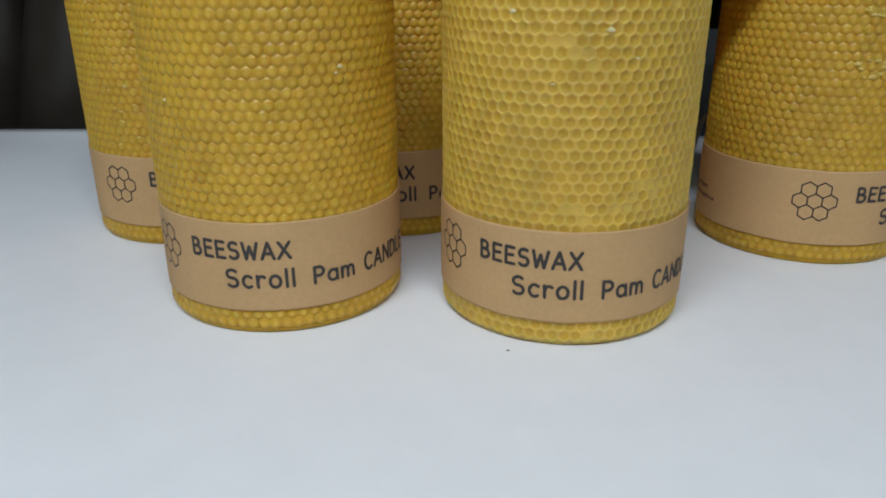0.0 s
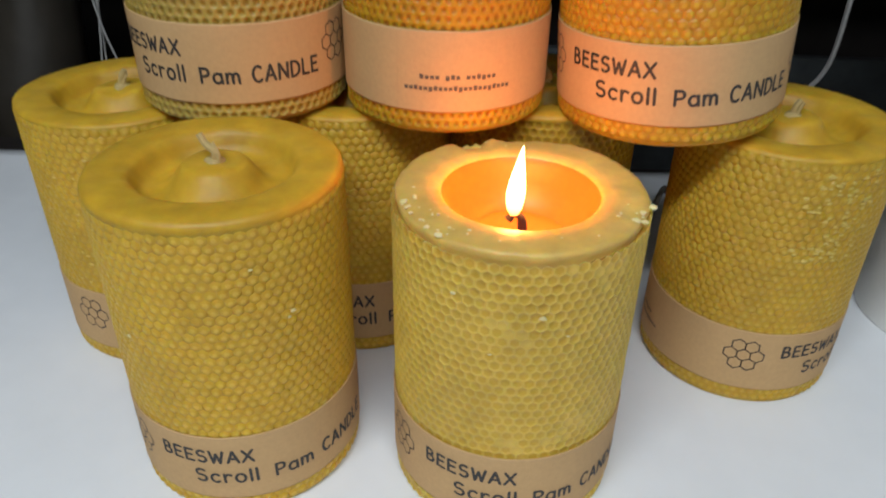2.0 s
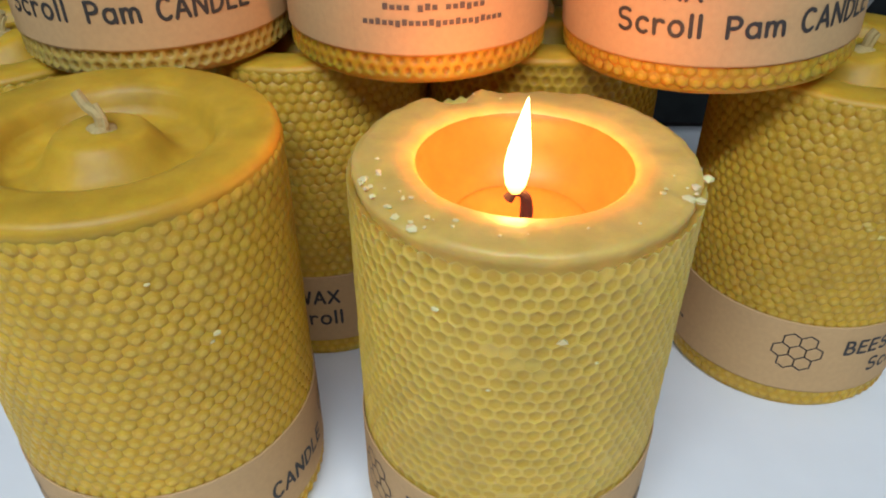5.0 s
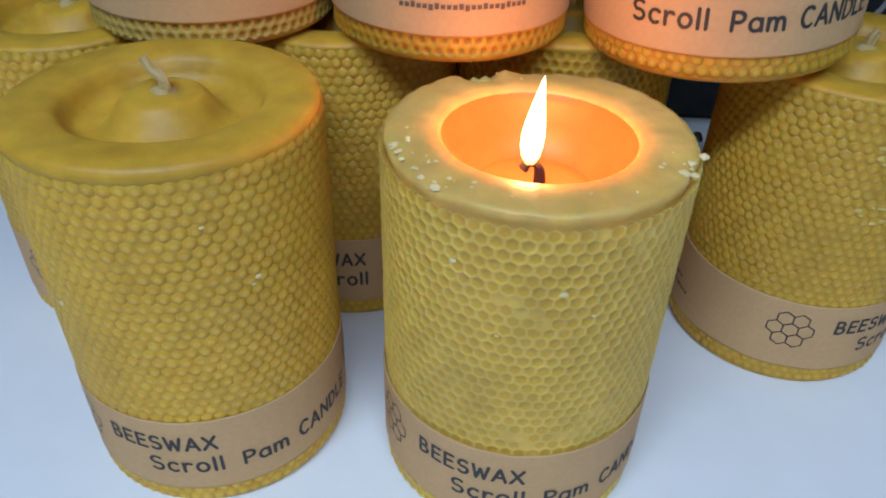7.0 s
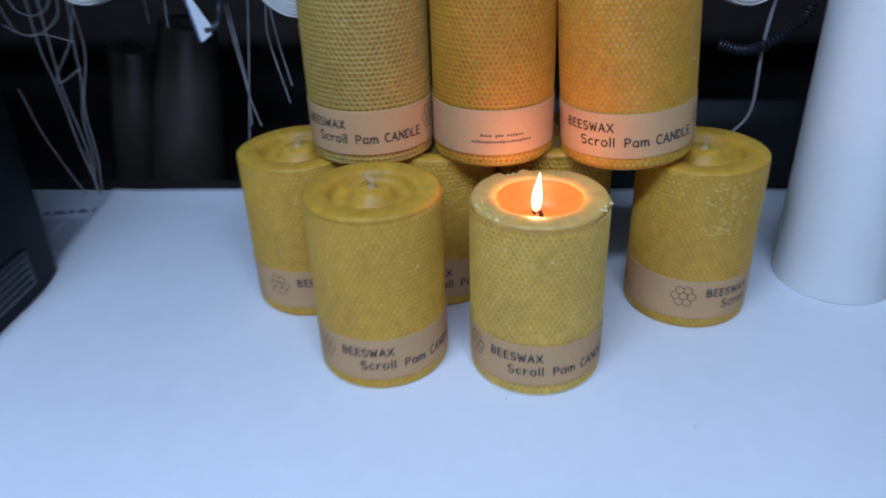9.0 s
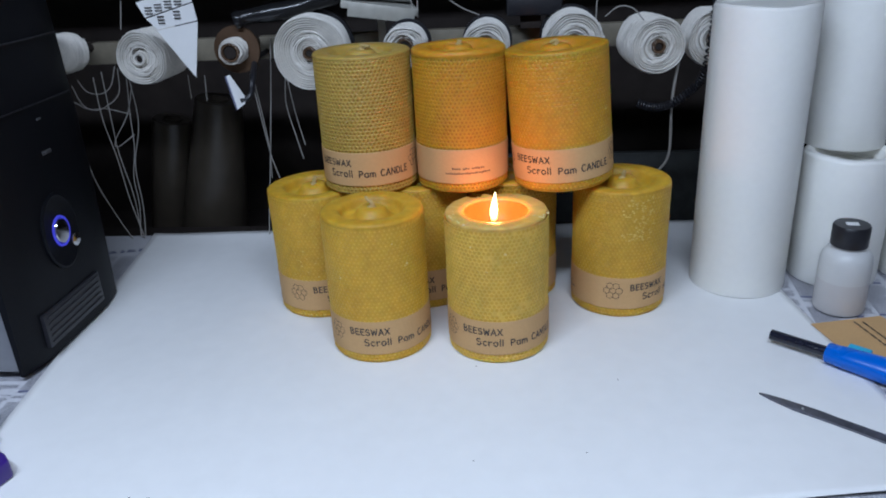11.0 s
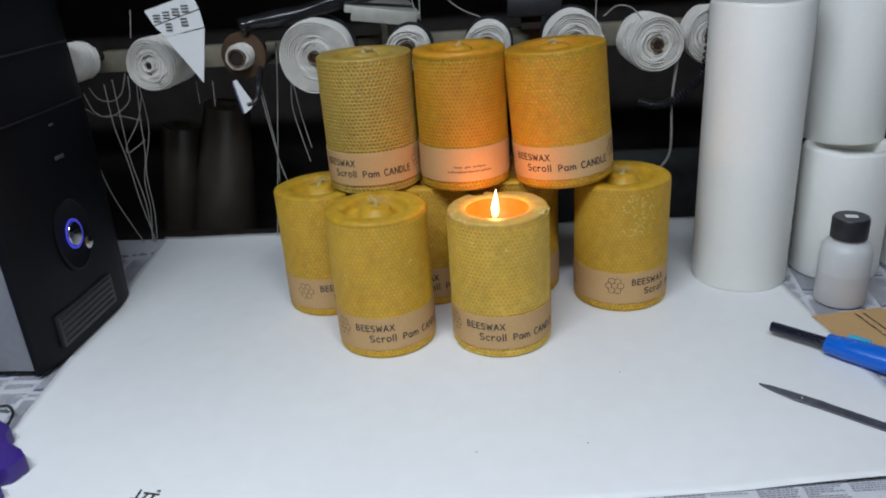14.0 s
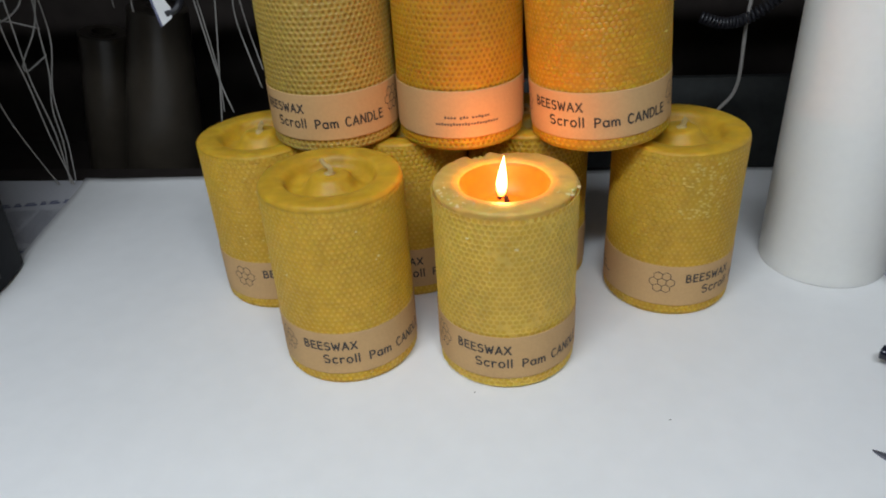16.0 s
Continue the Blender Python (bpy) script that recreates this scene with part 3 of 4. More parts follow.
def pillar_candle(label, m, begin, height, seed, kind="new", wick_way=(0, 0, 1), body_mat=None, top_mat=None, pit_mat=None, domed=False, e=0.4, depth=0.0008, wide=0.60):
    ob = thing("pillar_candle", label, "candle", m, "beeswax candles on the paper")
    body_mat, top_mat = body_mat or WAX, top_mat or WAX_TOP
    core, inner = R - 0.0008, R - 0.0026
    tilt = random.Random(seed)
    waves = [(tilt.uniform(-1, 1), tilt.uniform(0, 6.28)) for _ in range(3)]

    def uneven(a, r, z):
        if z < height - 0.02:
            return r, z
        d = sum(w * math.sin((k + 1) * a + p) for k, (w, p) in enumerate(waves)) * 0.0006
        lump = noise.noise((r * math.sin(a) * 110, r * math.cos(a) * 110, seed * 3.7)) * 0.0007 if r < core - 0.003 else 0.0
        return r * (1 + d * 4), z + d + lump

    if kind == "new":
        profile = [(0, 0.0), (core - 0.003, 0.0), (core - 0.0012, 0.0010), (core - 0.0004, 0.0030), (inner, 0.0050), (inner, height - 0.012 * e - 0.002), (core + 0.0002, height - 0.010 * e), (core + 0.0006, height - 0.007 * e),
                   (core + 0.0004, height - 0.004 * e), (core - 0.0012 * e, height - 0.0015 * e), (core - 0.004 * e, height), (core - 0.010, height + 0.0004), (0.0425, height - 0.0001), (0.0398, height - 0.0009),
                   (0.0378, height - 0.0032), (0.0366, height - 0.0065), (0.0352, height - 0.0096), (0.0328, height - 0.0112), (0.0290, height - 0.0116), (0.0252, height - 0.0112), (0.0226, height - 0.0098),
                   (0.0203, height - 0.0070), (0.0180, height - 0.0036), (0.0160, height - 0.0010), (0.0143, height + 0.0002), (0.0110, height + 0.0006), (0.0060, height + 0.0004), (0, height + 0.0002)]
        shift = uneven
    else:
        hollow = 0.030
        profile = [(0, 0.0), (core - 0.003, 0.0), (core - 0.0012, 0.0010), (core - 0.0004, 0.0030), (inner, 0.0050), (inner, height - 0.012), (inner, height - 0.0055), (core - 0.0007, height - 0.0020),
                   (core - 0.0014, height - 0.0005), (core - 0.004, height), (core - 0.014, height - 0.0002), (0.0385, height - 0.0006), (0.0368, height - 0.0022), (0.0352, height - 0.006), (0.0335, height - 0.014), (0.0300, height - 0.022), (0.0240, height - 0.028), (0.0150, height - hollow), (0, height - hollow - 0.0005)]

        def shift(a, r, z):
            if z < height - 0.013:
                return r, z
            deg = math.degrees(a) % 360
            edge = max(0, (r - 0.046) / 0.012)
            chip = 0.0
            for mid, wide, deep in ((150, 7, 0.0), (207, 11, 0.0055), (184, 13, 0.0024), (168, 12, 0.0012), (68, 7, 0.0030), (300, 15, 0.0028), (325, 8, 0.0018)):
                off = abs((deg - mid + 180) % 360 - 180) / wide
                if off < 1:
                    chip += deep * (1 - off * off)
            rough = noise.noise((math.sin(a) * 9, math.cos(a) * 9, z * 90)) * 0.0007
            return r - edge * (chip * 0.35 + abs(rough)), z - edge * chip + rough * (1 if r > 0.04 else 0.3)
    part("wax_body", lathe(profile, 144, shift=shift), top_mat, ob, "", 60)
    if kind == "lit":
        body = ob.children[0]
        body.data.materials.append(WAX_BOWL_GLOW)
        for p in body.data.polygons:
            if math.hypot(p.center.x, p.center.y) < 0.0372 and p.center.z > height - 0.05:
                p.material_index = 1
    key = (round(height, 3), seed % 3, kind, domed, e, depth, wide)
    if key not in COMBS:
        COMBS[key] = comb(height, 0.0030, height - (0.0060 * e if kind == "new" else 0.0012), seed % 3, 0.25 * (seed % 3), domed, depth, wide, 0.55 if kind == "lit" else 0.45)
    skin = COMBS[key].copy()
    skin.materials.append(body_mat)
    skin.materials.append(pit_mat or WAX_PIT_SHADE)
    honey = new("honeycomb_sheet", skin)
    honey.parent = ob
    smooth(honey, 75)
    honey["label"] = "yellow embossed honeycomb wax sheet"
    candle_label(ob, begin)
    if kind == "new":
        wx, wy, wl = wick_way
        wick(ob, (0, 0, height), [(0.0, 0, -0.002), (0.001, 0, 0.005), (wx * 0.5, wy * 0.5, 0.4 * wl + 0.003), (wx, wy, wl)], WICK)
        part("wick_strand", tube(bend([(0.0022, -0.0006, height - 0.001), (0.0030, -0.0008, height + 0.004), (0.0030 + wx * 0.5, wy * 0.5, height + 0.4 * wl + 0.004)], 5), 0.0010, 6), WICK, ob)
        part("wick_seal", lathe([(0.0, height + 0.0022), (0.0022, height + 0.0020), (0.0042, height + 0.0010), (0.0050, height - 0.0006)], 16, shift=lambda a, r, z: (r * (1 + 0.2 * math.sin(3 * a + seed)), z)), WICK, ob)
    return ob


H0, H1, H2, H3 = 0.1745, 0.1695, 0.168, 0.1715
pillar_candle("golden beeswax pillar candle with a bent unlit wick and kraft label", pose(-0.0719, 0, 0), -26, H0, 1, wick_way=(-0.0065, 0.003, 0.0125), domed=True, pit_mat=WAX_DOT_LIGHT, e=0.6)
lit = pillar_candle("burning pale beeswax pillar candle with a hollow top and chipped rim", pose(0.0719, 0, 0), -39.5, H1, 4, "lit", body_mat=WAX_PALE, top_mat=WAX_PALE_TOP, pit_mat=WAX_SOFT_PIT_SHADE, depth=0.0008, wide=0.66)
pillar_candle("olive-yellow beeswax pillar candle carrying another candle, kraft label", pose(-0.1679, 0.109, 0), 0, H2, 2, wick_way=(0.004, 0.0, 0.010), domed=True, pit_mat=WAX_DOT_LIGHT)
pillar_candle("yellow beeswax pillar candle in the second row, mostly hidden", pose(-0.0300, 0.135, 0), -29, H2, 4, wick_way=(-0.003, 0, 0.010), domed=True, pit_mat=WAX_DOT_LIGHT)
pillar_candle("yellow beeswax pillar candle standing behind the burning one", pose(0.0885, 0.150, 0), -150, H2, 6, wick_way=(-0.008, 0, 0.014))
pillar_candle("bright yellow beeswax pillar candle with rough comb and kraft label", pose(0.2278, 0.110, 0), 7.3, H2, 5, wick_way=(0.003, 0, 0.009), domed=True, pit_mat=WAX_DOT_LIGHT)
pillar_candle("greenish beeswax pillar candle stacked on two others", pose(-0.0900, 0.112, H2 + 0.0012) @ Matrix.Diagonal((0.985, 0.985, 0.972, 1)), -58, H3, 7, wick_way=(0.012, -0.003, 0.004), body_mat=WAX_OLIVE_DIM, top_mat=WAX_OLIVE_DIM, pit_mat=WAX_OLIVE_PIT_SHADE, depth=0.0013, wide=0.50)
pillar_candle("deep yellow beeswax pillar candle stacked, small print to the front", pose(0.0280, 0.112, H2 + 0.0012) @ Matrix.Diagonal((0.948, 0.948, 0.980, 1)), 116, H3, 9, e=0.7, wick_way=(0.004, 0, 0.003), body_mat=WAX_DEEP_DIM, top_mat=WAX_DEEP_DIM, pit_mat=WAX_DEEP_PIT_SHADE, depth=0.0010, wide=0.44)
pillar_candle("golden beeswax pillar candle stacked and leaning a little", pose(0.1550, 0.108, H2 + 0.0030, 0, -4.2, 0) @ Matrix.Diagonal((1.015, 1.015, 0.955, 1)), -62, H3, 8, wick_way=(-0.006, 0, 0.003), body_mat=WAX_DEEP_DIM, top_mat=WAX_DEEP_DIM, pit_mat=WAX_DEEP_DOT_LIGHT, domed=True)


def burning_top(ob):
    z = H1 - 0.0272
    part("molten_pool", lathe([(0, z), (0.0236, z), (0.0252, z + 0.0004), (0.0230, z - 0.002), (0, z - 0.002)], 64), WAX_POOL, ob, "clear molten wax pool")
    part("wick", tube(bend([(0.0015, -0.002, z - 0.001), (0.0020, -0.002, z + 0.0060), (0.0008, -0.003, z + 0.0130), (-0.0028, -0.003, z + 0.0140), (-0.0048, -0.003, z + 0.0115)], 6), 0.0018, 8, taper=lambda t: 1.05 + 0.25 * math.sin(t * 7)), CHAR, ob, "black charred wick")
    flame = lathe([(0, -0.005), (0.0020, -0.0045), (0.0036, -0.0015), (0.0043, 0.003), (0.0044, 0.007), (0.0038, 0.012), (0.0027, 0.018), (0.0014, 0.0245), (0.0005, 0.029), (0, 0.0305)], 24)
    for v in flame.verts:
        v.co.x += 0.0022 * max(0, v.co.z / 0.03) ** 1.5
    fl = part("flame", flame, FLAME, ob, "bright yellow-white flame")
    fl.location = (-0.0025, -0.003, z + 0.0190)
    fl.visible_shadow = False
    rng = random.Random(11)
    bits = [(0.050, a) for a in range(286, 332, 3)] + [(0.0535, a) for a in range(58, 82, 2)] + [(0.054, a) for a in range(276, 330, 5)] + [(0.05, a) for a in (0, 20, 40, 348, 335, 200, 190, 152)]
    for r0, deg in bits:
        r, a = r0 + rng.uniform(-0.006, 0.0065), radians(deg + rng.uniform(-3, 3))
        bm = bmesh.new()
        bmesh.ops.create_icosphere(bm, subdivisions=1, radius=rng.uniform(0.0004, 0.0011) * (1.9 if r > 0.0545 else 1.0))
        for v in bm.verts:
            v.co = Vector((v.co.x * rng.uniform(0.7, 1.4), v.co.y * rng.uniform(0.7, 1.4), v.co.z * 0.6)) + Vector((r * math.sin(a), -r * math.cos(a), H1 - (0.001 if r > 0.052 else 0.0)))
        part("wax_crumb", bm, CRUMB, ob)


burning_top(lit)


# ---- white tubes, bottle and tools ----
def foam_tube(label, x, y, z, r, h, wall, sunk):
    ob = thing("foam_tube", label, "tube", pose(x, y, z), "white foam tubes")
    prof = [(0, 0), (r - 0.003, 0), (r - 0.0008, 0.001), (r, 0.003), (r, h - 0.005), (r - 0.0015, h - 0.0012), (r - 0.005, h), (r - wall + 0.004, h), (r - wall, h - 0.003), (r - wall - 0.001, h - sunk), (0, h - sunk)]

    def shift(a, rr, zz):
        d = noise.noise((math.sin(a) * 1.6 + x * 9, math.cos(a) * 1.6, zz * 6))
        return rr * (1 + 0.003 * d), zz + (0.002 * d if zz > h * 0.8 else 0)

    part("wall", lathe(prof[:7], 72, shift=shift), FOAM, ob, "", 50)
    part("top_rim", lathe(prof[6:10], 72, shift=shift), FOAM, ob, "", 50)
    part("inner_face", lathe(prof[9:], 72, shift=shift), FOAM, ob, "", 50)
    return ob


foam_tube("tall smooth white cylinder standing on the paper", 0.3956, 0.1606, 0.0, 0.0612, 0.368, 0.006, 0.004)
foam_tube("white thick-walled tube carrying another, standing on newspaper", 0.5280, 0.180, 0.0, 0.0560, 0.176, 0.015, 0.018)
foam_tube("white cylinder stacked on a hollow tube", 0.5330, 0.222, 0.1745, 0.0510, 0.190, 0.006, 0.004)
foam_tube("white thick-walled tube beside the bottle", 0.6500, 0.185, 0.0, 0.0560, 0.178, 0.015, 0.018)


def dark_lid():
    ob = thing("round_tin", "dark round tin lying on a white cylinder", "tin", pose(0.533, 0.222, 0.3645))
    part("body", lathe([(0, 0), (0.050, 0), (0.052, 0.002), (0.052, 0.030), (0.050, 0.032), (0, 0.032)], 48), BLACK, ob)


dark_lid()


def plastic_bottle():
    ob = thing("plastic_bottle", "frosted plastic bottle half full, with a black screw cap", "bottle", pose(0.4995, 0.077, 0) @ Matrix.Diagonal((1, 1, 0.94, 1)))
    part("lower_wall", lathe([(0, 0.0), (0.026, 0.0), (0.029, 0.002), (0.030, 0.006), (0.030, 0.046)], 56), LIQUID, ob, "half full of pale liquid")
    part("upper_wall", lathe([(0.030, 0.046), (0.030, 0.070), (0.0285, 0.079), (0.0245, 0.086), (0.0185, 0.090), (0.0180, 0.098)], 56), BOTTLE, ob)
    cap = part("cap", lathe([(0.0, 0.093), (0.0208, 0.093), (0.0212, 0.094), (0.0212, 0.119), (0.0198, 0.1215), (0.0, 0.1215)], 56, shift=lambda a, r, z: (r * (1 + 0.010 * (math.sin(a * 28) > 0) * (0.094 < z < 0.12)), z)), BLACK, ob, "ribbed black screw cap")
    bm = box(-0.007, 0.007, -0.005, 0.005, 0.1214, 0.1218)
    bmesh.ops.rotate(bm, verts=bm.verts, cent=(0, 0, 0), matrix=Matrix.Rotation(radians(-8), 3, "Z"))
    sticker = part("sticker", bm, SHEET, cap, "small white sticker")


plastic_bottle()


def gas_lighter():
    # lies on the paper, nozzle towards the candles
    ob = thing("gas_lighter", "blue long-nosed gas lighter with a black nozzle", "lighter", pose(0.3900, -0.0120, 0.0, 0, 0, -39.7))
    nose = part("nozzle", tube([(0.0, 0, 0.0125), (0.066, 0, 0.0130)], 0.0062, 20), NOZZLE, ob, "glossy black metal nozzle")
    part("nozzle_hole", tube([(-0.0008, 0, 0.0125), (0.003, 0, 0.0125)], 0.0035, 14), CHROME, nose)
    bm = lathe([(0, 0.0), (0.0098, 0.0), (0.0110, 0.0015), (0.0112, 0.012), (0.0118, 0.014), (0.0126, 0.034), (0.0140, 0.060), (0.0140, 0.130), (0.0120, 0.150), (0.0, 0.156)], 28)
    bmesh.ops.rotate(bm, verts=bm.verts, cent=(0, 0, 0), matrix=Matrix.Rotation(radians(90), 3, "Y"))
    for v in bm.verts:
        v.co = Vector((v.co.x + 0.062, v.co.y * 1.15, max(0.0005, v.co.z + 0.0130)))
    body = part("body", bm, BLUE, ob)
    part("trigger", box(0.078, 0.102, 0.008, 0.0215, 0.010, 0.0215, 0.002), CYAN, body, "light blue trigger")
    part("rivet", lathe([(0, 0.0255), (0.0016, 0.0255), (0.0013, 0.0262), (0, 0.0264)], 12), CHROME, body).location = (0.135, 0.004, 0)


gas_lighter()


def craft_knife():
    ob = thing("craft_knife", "slender dark steel knife lying on the paper", "knife", pose(0.3470, -0.1165, 0.0008, 0, 0, -38.0))
    edge = [(0, 0.0006), (0.010, 0.0030), (0.025, 0.0048), (0.045, 0.0060), (0.062, 0.0070), (0.074, 0.0062), (0.150, 0.0066), (0.210, 0.0070)]
    back = [(0.210, -0.0066), (0.150, -0.0062), (0.090, -0.0056), (0.060, -0.0058), (0.040, -0.0068), (0.020, -0.0042), (0.006, -0.0014)]
    part("blade", slab(edge + back, 0.0, 0.0022, 0.0004), BLADE, ob)
    part("rivet", lathe([(0, 0.0022), (0.0017, 0.0022), (0.0015, 0.0030), (0, 0.0031)], 14), CHROME, ob).location = (0.045, -0.001, 0)


craft_knife()


def kraft_card():
    ob = thing("kraft_card", "brown kraft label card lying on newspaper, two lines of print", "card", pose(0, 0, 0.0009))
    out = [(0.4515, 0.032), (0.541, 0.052), (0.580, -0.105), (0.489, -0.130)]
    part("sheet", slab(out, 0, 0.0008), KRAFT, ob)
    for k, (words, off) in enumerate((((4, 3, 6), 0.0), ((5, 3, 4, 2, 2), 0.010))):
        rects, at = [], 0.0
        for w in words:
            for n in range(w):
                rects.append((at, at + 0.0024, 0, 0.0030))
                at += 0.0032
            at += 0.0016
        bm = strips(rects)
        m = Matrix.Translation((0.512 - off, 0.036, 0.0011)) @ Matrix.Rotation(radians(-77), 4, "Z")
        bm.transform(m)
        part("print", bm, INK, ob, "", 0)


kraft_card()


def purple_clamp():
    ob = thing("plastic_clamp", "purple plastic clamp lying at the paper edge", "clamp", pose(0, 0, 0.001))
    part("body", slab([(-0.520, -0.190), (-0.455, -0.208), (-0.436, -0.220), (-0.438, -0.233), (-0.426, -0.247), (-0.404, -0.253), (-0.391, -0.265), (-0.397, -0.284), (-0.425, -0.300), (-0.520, -0.290)], 0.0, 0.020, 0.003), PURPLE, ob)
    part("jaw", slab([(-0.470, -0.292), (-0.426, -0.302), (-0.402, -0.296), (-0.391, -0.305), (-0.400, -0.320), (-0.430, -0.326), (-0.470, -0.318)], 0.0, 0.017, 0.003), PURPLE, ob)
    part("jaw", slab([(-0.440, -0.328), (-0.402, -0.330), (-0.372, -0.326), (-0.354, -0.334), (-0.372, -0.346), (-0.440, -0.350)], 0.0, 0.015, 0.003), PURPLE, ob)
    part("wire", tube(bend([(-0.500, -0.165, 0.004), (-0.475, -0.172, 0.012), (-0.456, -0.190, 0.014), (-0.452, -0.212, 0.010)], 6), 0.0016, 8), BLACK, ob, "thin black wire")


purple_clamp()


# ---- the computer tower ----
def computer_tower():
    fx, y0, y1, h = -0.472, -0.102, 0.122, 0.48
    ob = thing("computer_tower", "black desktop computer tower with a lit blue power ring", "computer", pose(0, 0, 0))
    part("case", box(fx - 0.44, fx - 0.0135, y0 + 0.004, y1 - 0.004, 0.010, h, 0.003), SILVER, ob, "silver-grey steel case")
    bm = bmesh.new()
    ny, nz = 18, 24
    grid = []
    for i in range(ny + 1):
        col = []
        for j in range(nz + 1):
            u, v = i / ny, j / nz
            bulge = 0.010 * (1 - (2 * u - 1) ** 4) + 0.006 * math.sin(math.pi * v)
            col.append(bm.verts.new((fx - 0.010 + bulge, y0 + (y1 - y0) * u, 0.006 + (h - 0.006) * v)))
        grid.append(col)
    for i in range(ny):
        for j in range(nz):
            bm.faces.new((grid[i][j], grid[i + 1][j], grid[i + 1][j + 1], grid[i][j + 1]))
    ext = bmesh.ops.extrude_face_region(bm, geom=bm.faces[:])
    for v in [g for g in ext["geom"] if isinstance(g, bmesh.types.BMVert)]:
        v.co.x = fx - 0.0150
    front = part("front_panel", bm, CASE, ob, "black moulded plastic front", 35)
    for z in (0.300, 0.372):
        part("seam", box(fx + 0.0040, fx + 0.0072, y0 + 0.020, y1 - 0.020, z - 0.0008, z + 0.0008), BLACK, front)
    # power ring
    c = (fx + 0.0048, 0.011, 0.146)

    def disc(profile, mat, name, place, parent, label="", seg=40, squash=1.0):
        bm = lathe(profile, seg)
        bmesh.ops.rotate(bm, verts=bm.verts, cent=(0, 0, 0), matrix=Matrix.Rotation(radians(90), 3, "Y"))
        for v in bm.verts:
            v.co.z *= squash
        p = part(name, bm, mat, parent, label)
        p.location = place
        return p

    disc([(0.0, 0.0), (0.036, 0.0), (0.036, 0.0020), (0.0335, 0.0036), (0.031, 0.0020), (0.0, 0.0016)], CASE, "bezel", c, front, "round black bezel", 48, 1.35)
    disc([(0.0145, 0.0015), (0.0172, 0.0015), (0.0168, 0.0036), (0.0150, 0.0036), (0.0145, 0.0015)], LED, "light_ring", c, front, "glowing blue ring", 48, 1.15)
    disc([(0.0, 0.0015), (0.0144, 0.0015), (0.0130, 0.0045), (0.0, 0.0065)], CHROME, "power_button", c, front, "", 40, 1.15)
    disc([(0.0, 0.0), (0.0090, 0.0), (0.0085, 0.0030), (0.005, 0.0050), (0.0, 0.0055)], CHROME, "reset_button", (fx + 0.0055, 0.035, 0.125), front, "small chrome button")
    # ventilation slots
    for k in range(5):
        z = 0.026 + k * 0.0078
        part("vent_slat", box(fx - 0.004, fx + 0.0062, -0.056, 0.062, z, z + 0.0030, 0.0008), BLACK, front)
    part("vent_frame", box(fx - 0.006, fx + 0.0050, -0.062, 0.067, 0.022, 0.065, 0.001), BLACK, front)
    part("badge", box(fx + 0.0050, fx + 0.0072, 0.016, 0.034, 0.240, 0.245, 0.001), BADGE, front, "small grey badge")
    part("eject_button", box(fx + 0.0050, fx + 0.0074, 0.022, 0.030, 0.281, 0.284, 0.001), BADGE, front)
    for x in (fx - 0.40, fx - 0.07):
        for y in (y0 + 0.03, y1 - 0.03):
            part("foot", box(x - 0.015, x + 0.015, y - 0.012, y + 0.012, 0.0, 0.011, 0.002), BLACK, ob)


computer_tower()


# ---- the back of the bench ----
ledge = thing("low_ledge", "dark wooden ledge behind the table", "ledge", pose(0, 0, 0))
part("board", box(-1.0, 1.0, 0.396, 0.70, -0.085, -0.065, 0.002), DARK_WOOD, ledge)
for x in (-0.95, 0.95):
    part("support", box(x - 0.02, x + 0.02, 0.42, 0.68, FLOOR, -0.085, 0.002), DARK_WOOD, ledge)


def rail():
    ob = thing("spool_rail", "beige wooden rail that holds the cord spools", "rail", pose(0, 0, 0))
    part("bar", box(-0.95, 0.95, 0.372, 0.392, 0.288, 0.322, 0.002), BEAM, ob)
    for x in (-0.92, 0.92):
        part("post", box(x - 0.02, x + 0.02, 0.396, 0.430, -0.065, 0.360, 0.002), BEAM, ob)


rail()

board = thing("back_board", "dark grey board leaning behind the candles", "board", pose(0.26, 0.455, -0.065, -3, 0, 0))
part("panel", box(-0.34, 0.42, -0.008, 0.008, 0.0, 0.161, 0.002), BOARD, board)
shelf = thing("dark_shelf", "dark wooden shelf case in shadow", "shelf", pose(0, 0, 0))
part("back", box(-1.0, 1.0, 0.640, 0.655, -0.065, 0.80, 0.002), DARK_WOOD, shelf)
part("shelf_board", box(-0.97, 0.97, 0.46, 0.638, 0.425, 0.445, 0.002), DARK_WOOD, shelf)
for x in (-1.0, 1.0):
    part("side", box(x - 0.01, x + 0.01, 0.46, 0.638, -0.065, 0.80, 0.002), DARK_WOOD, shelf)


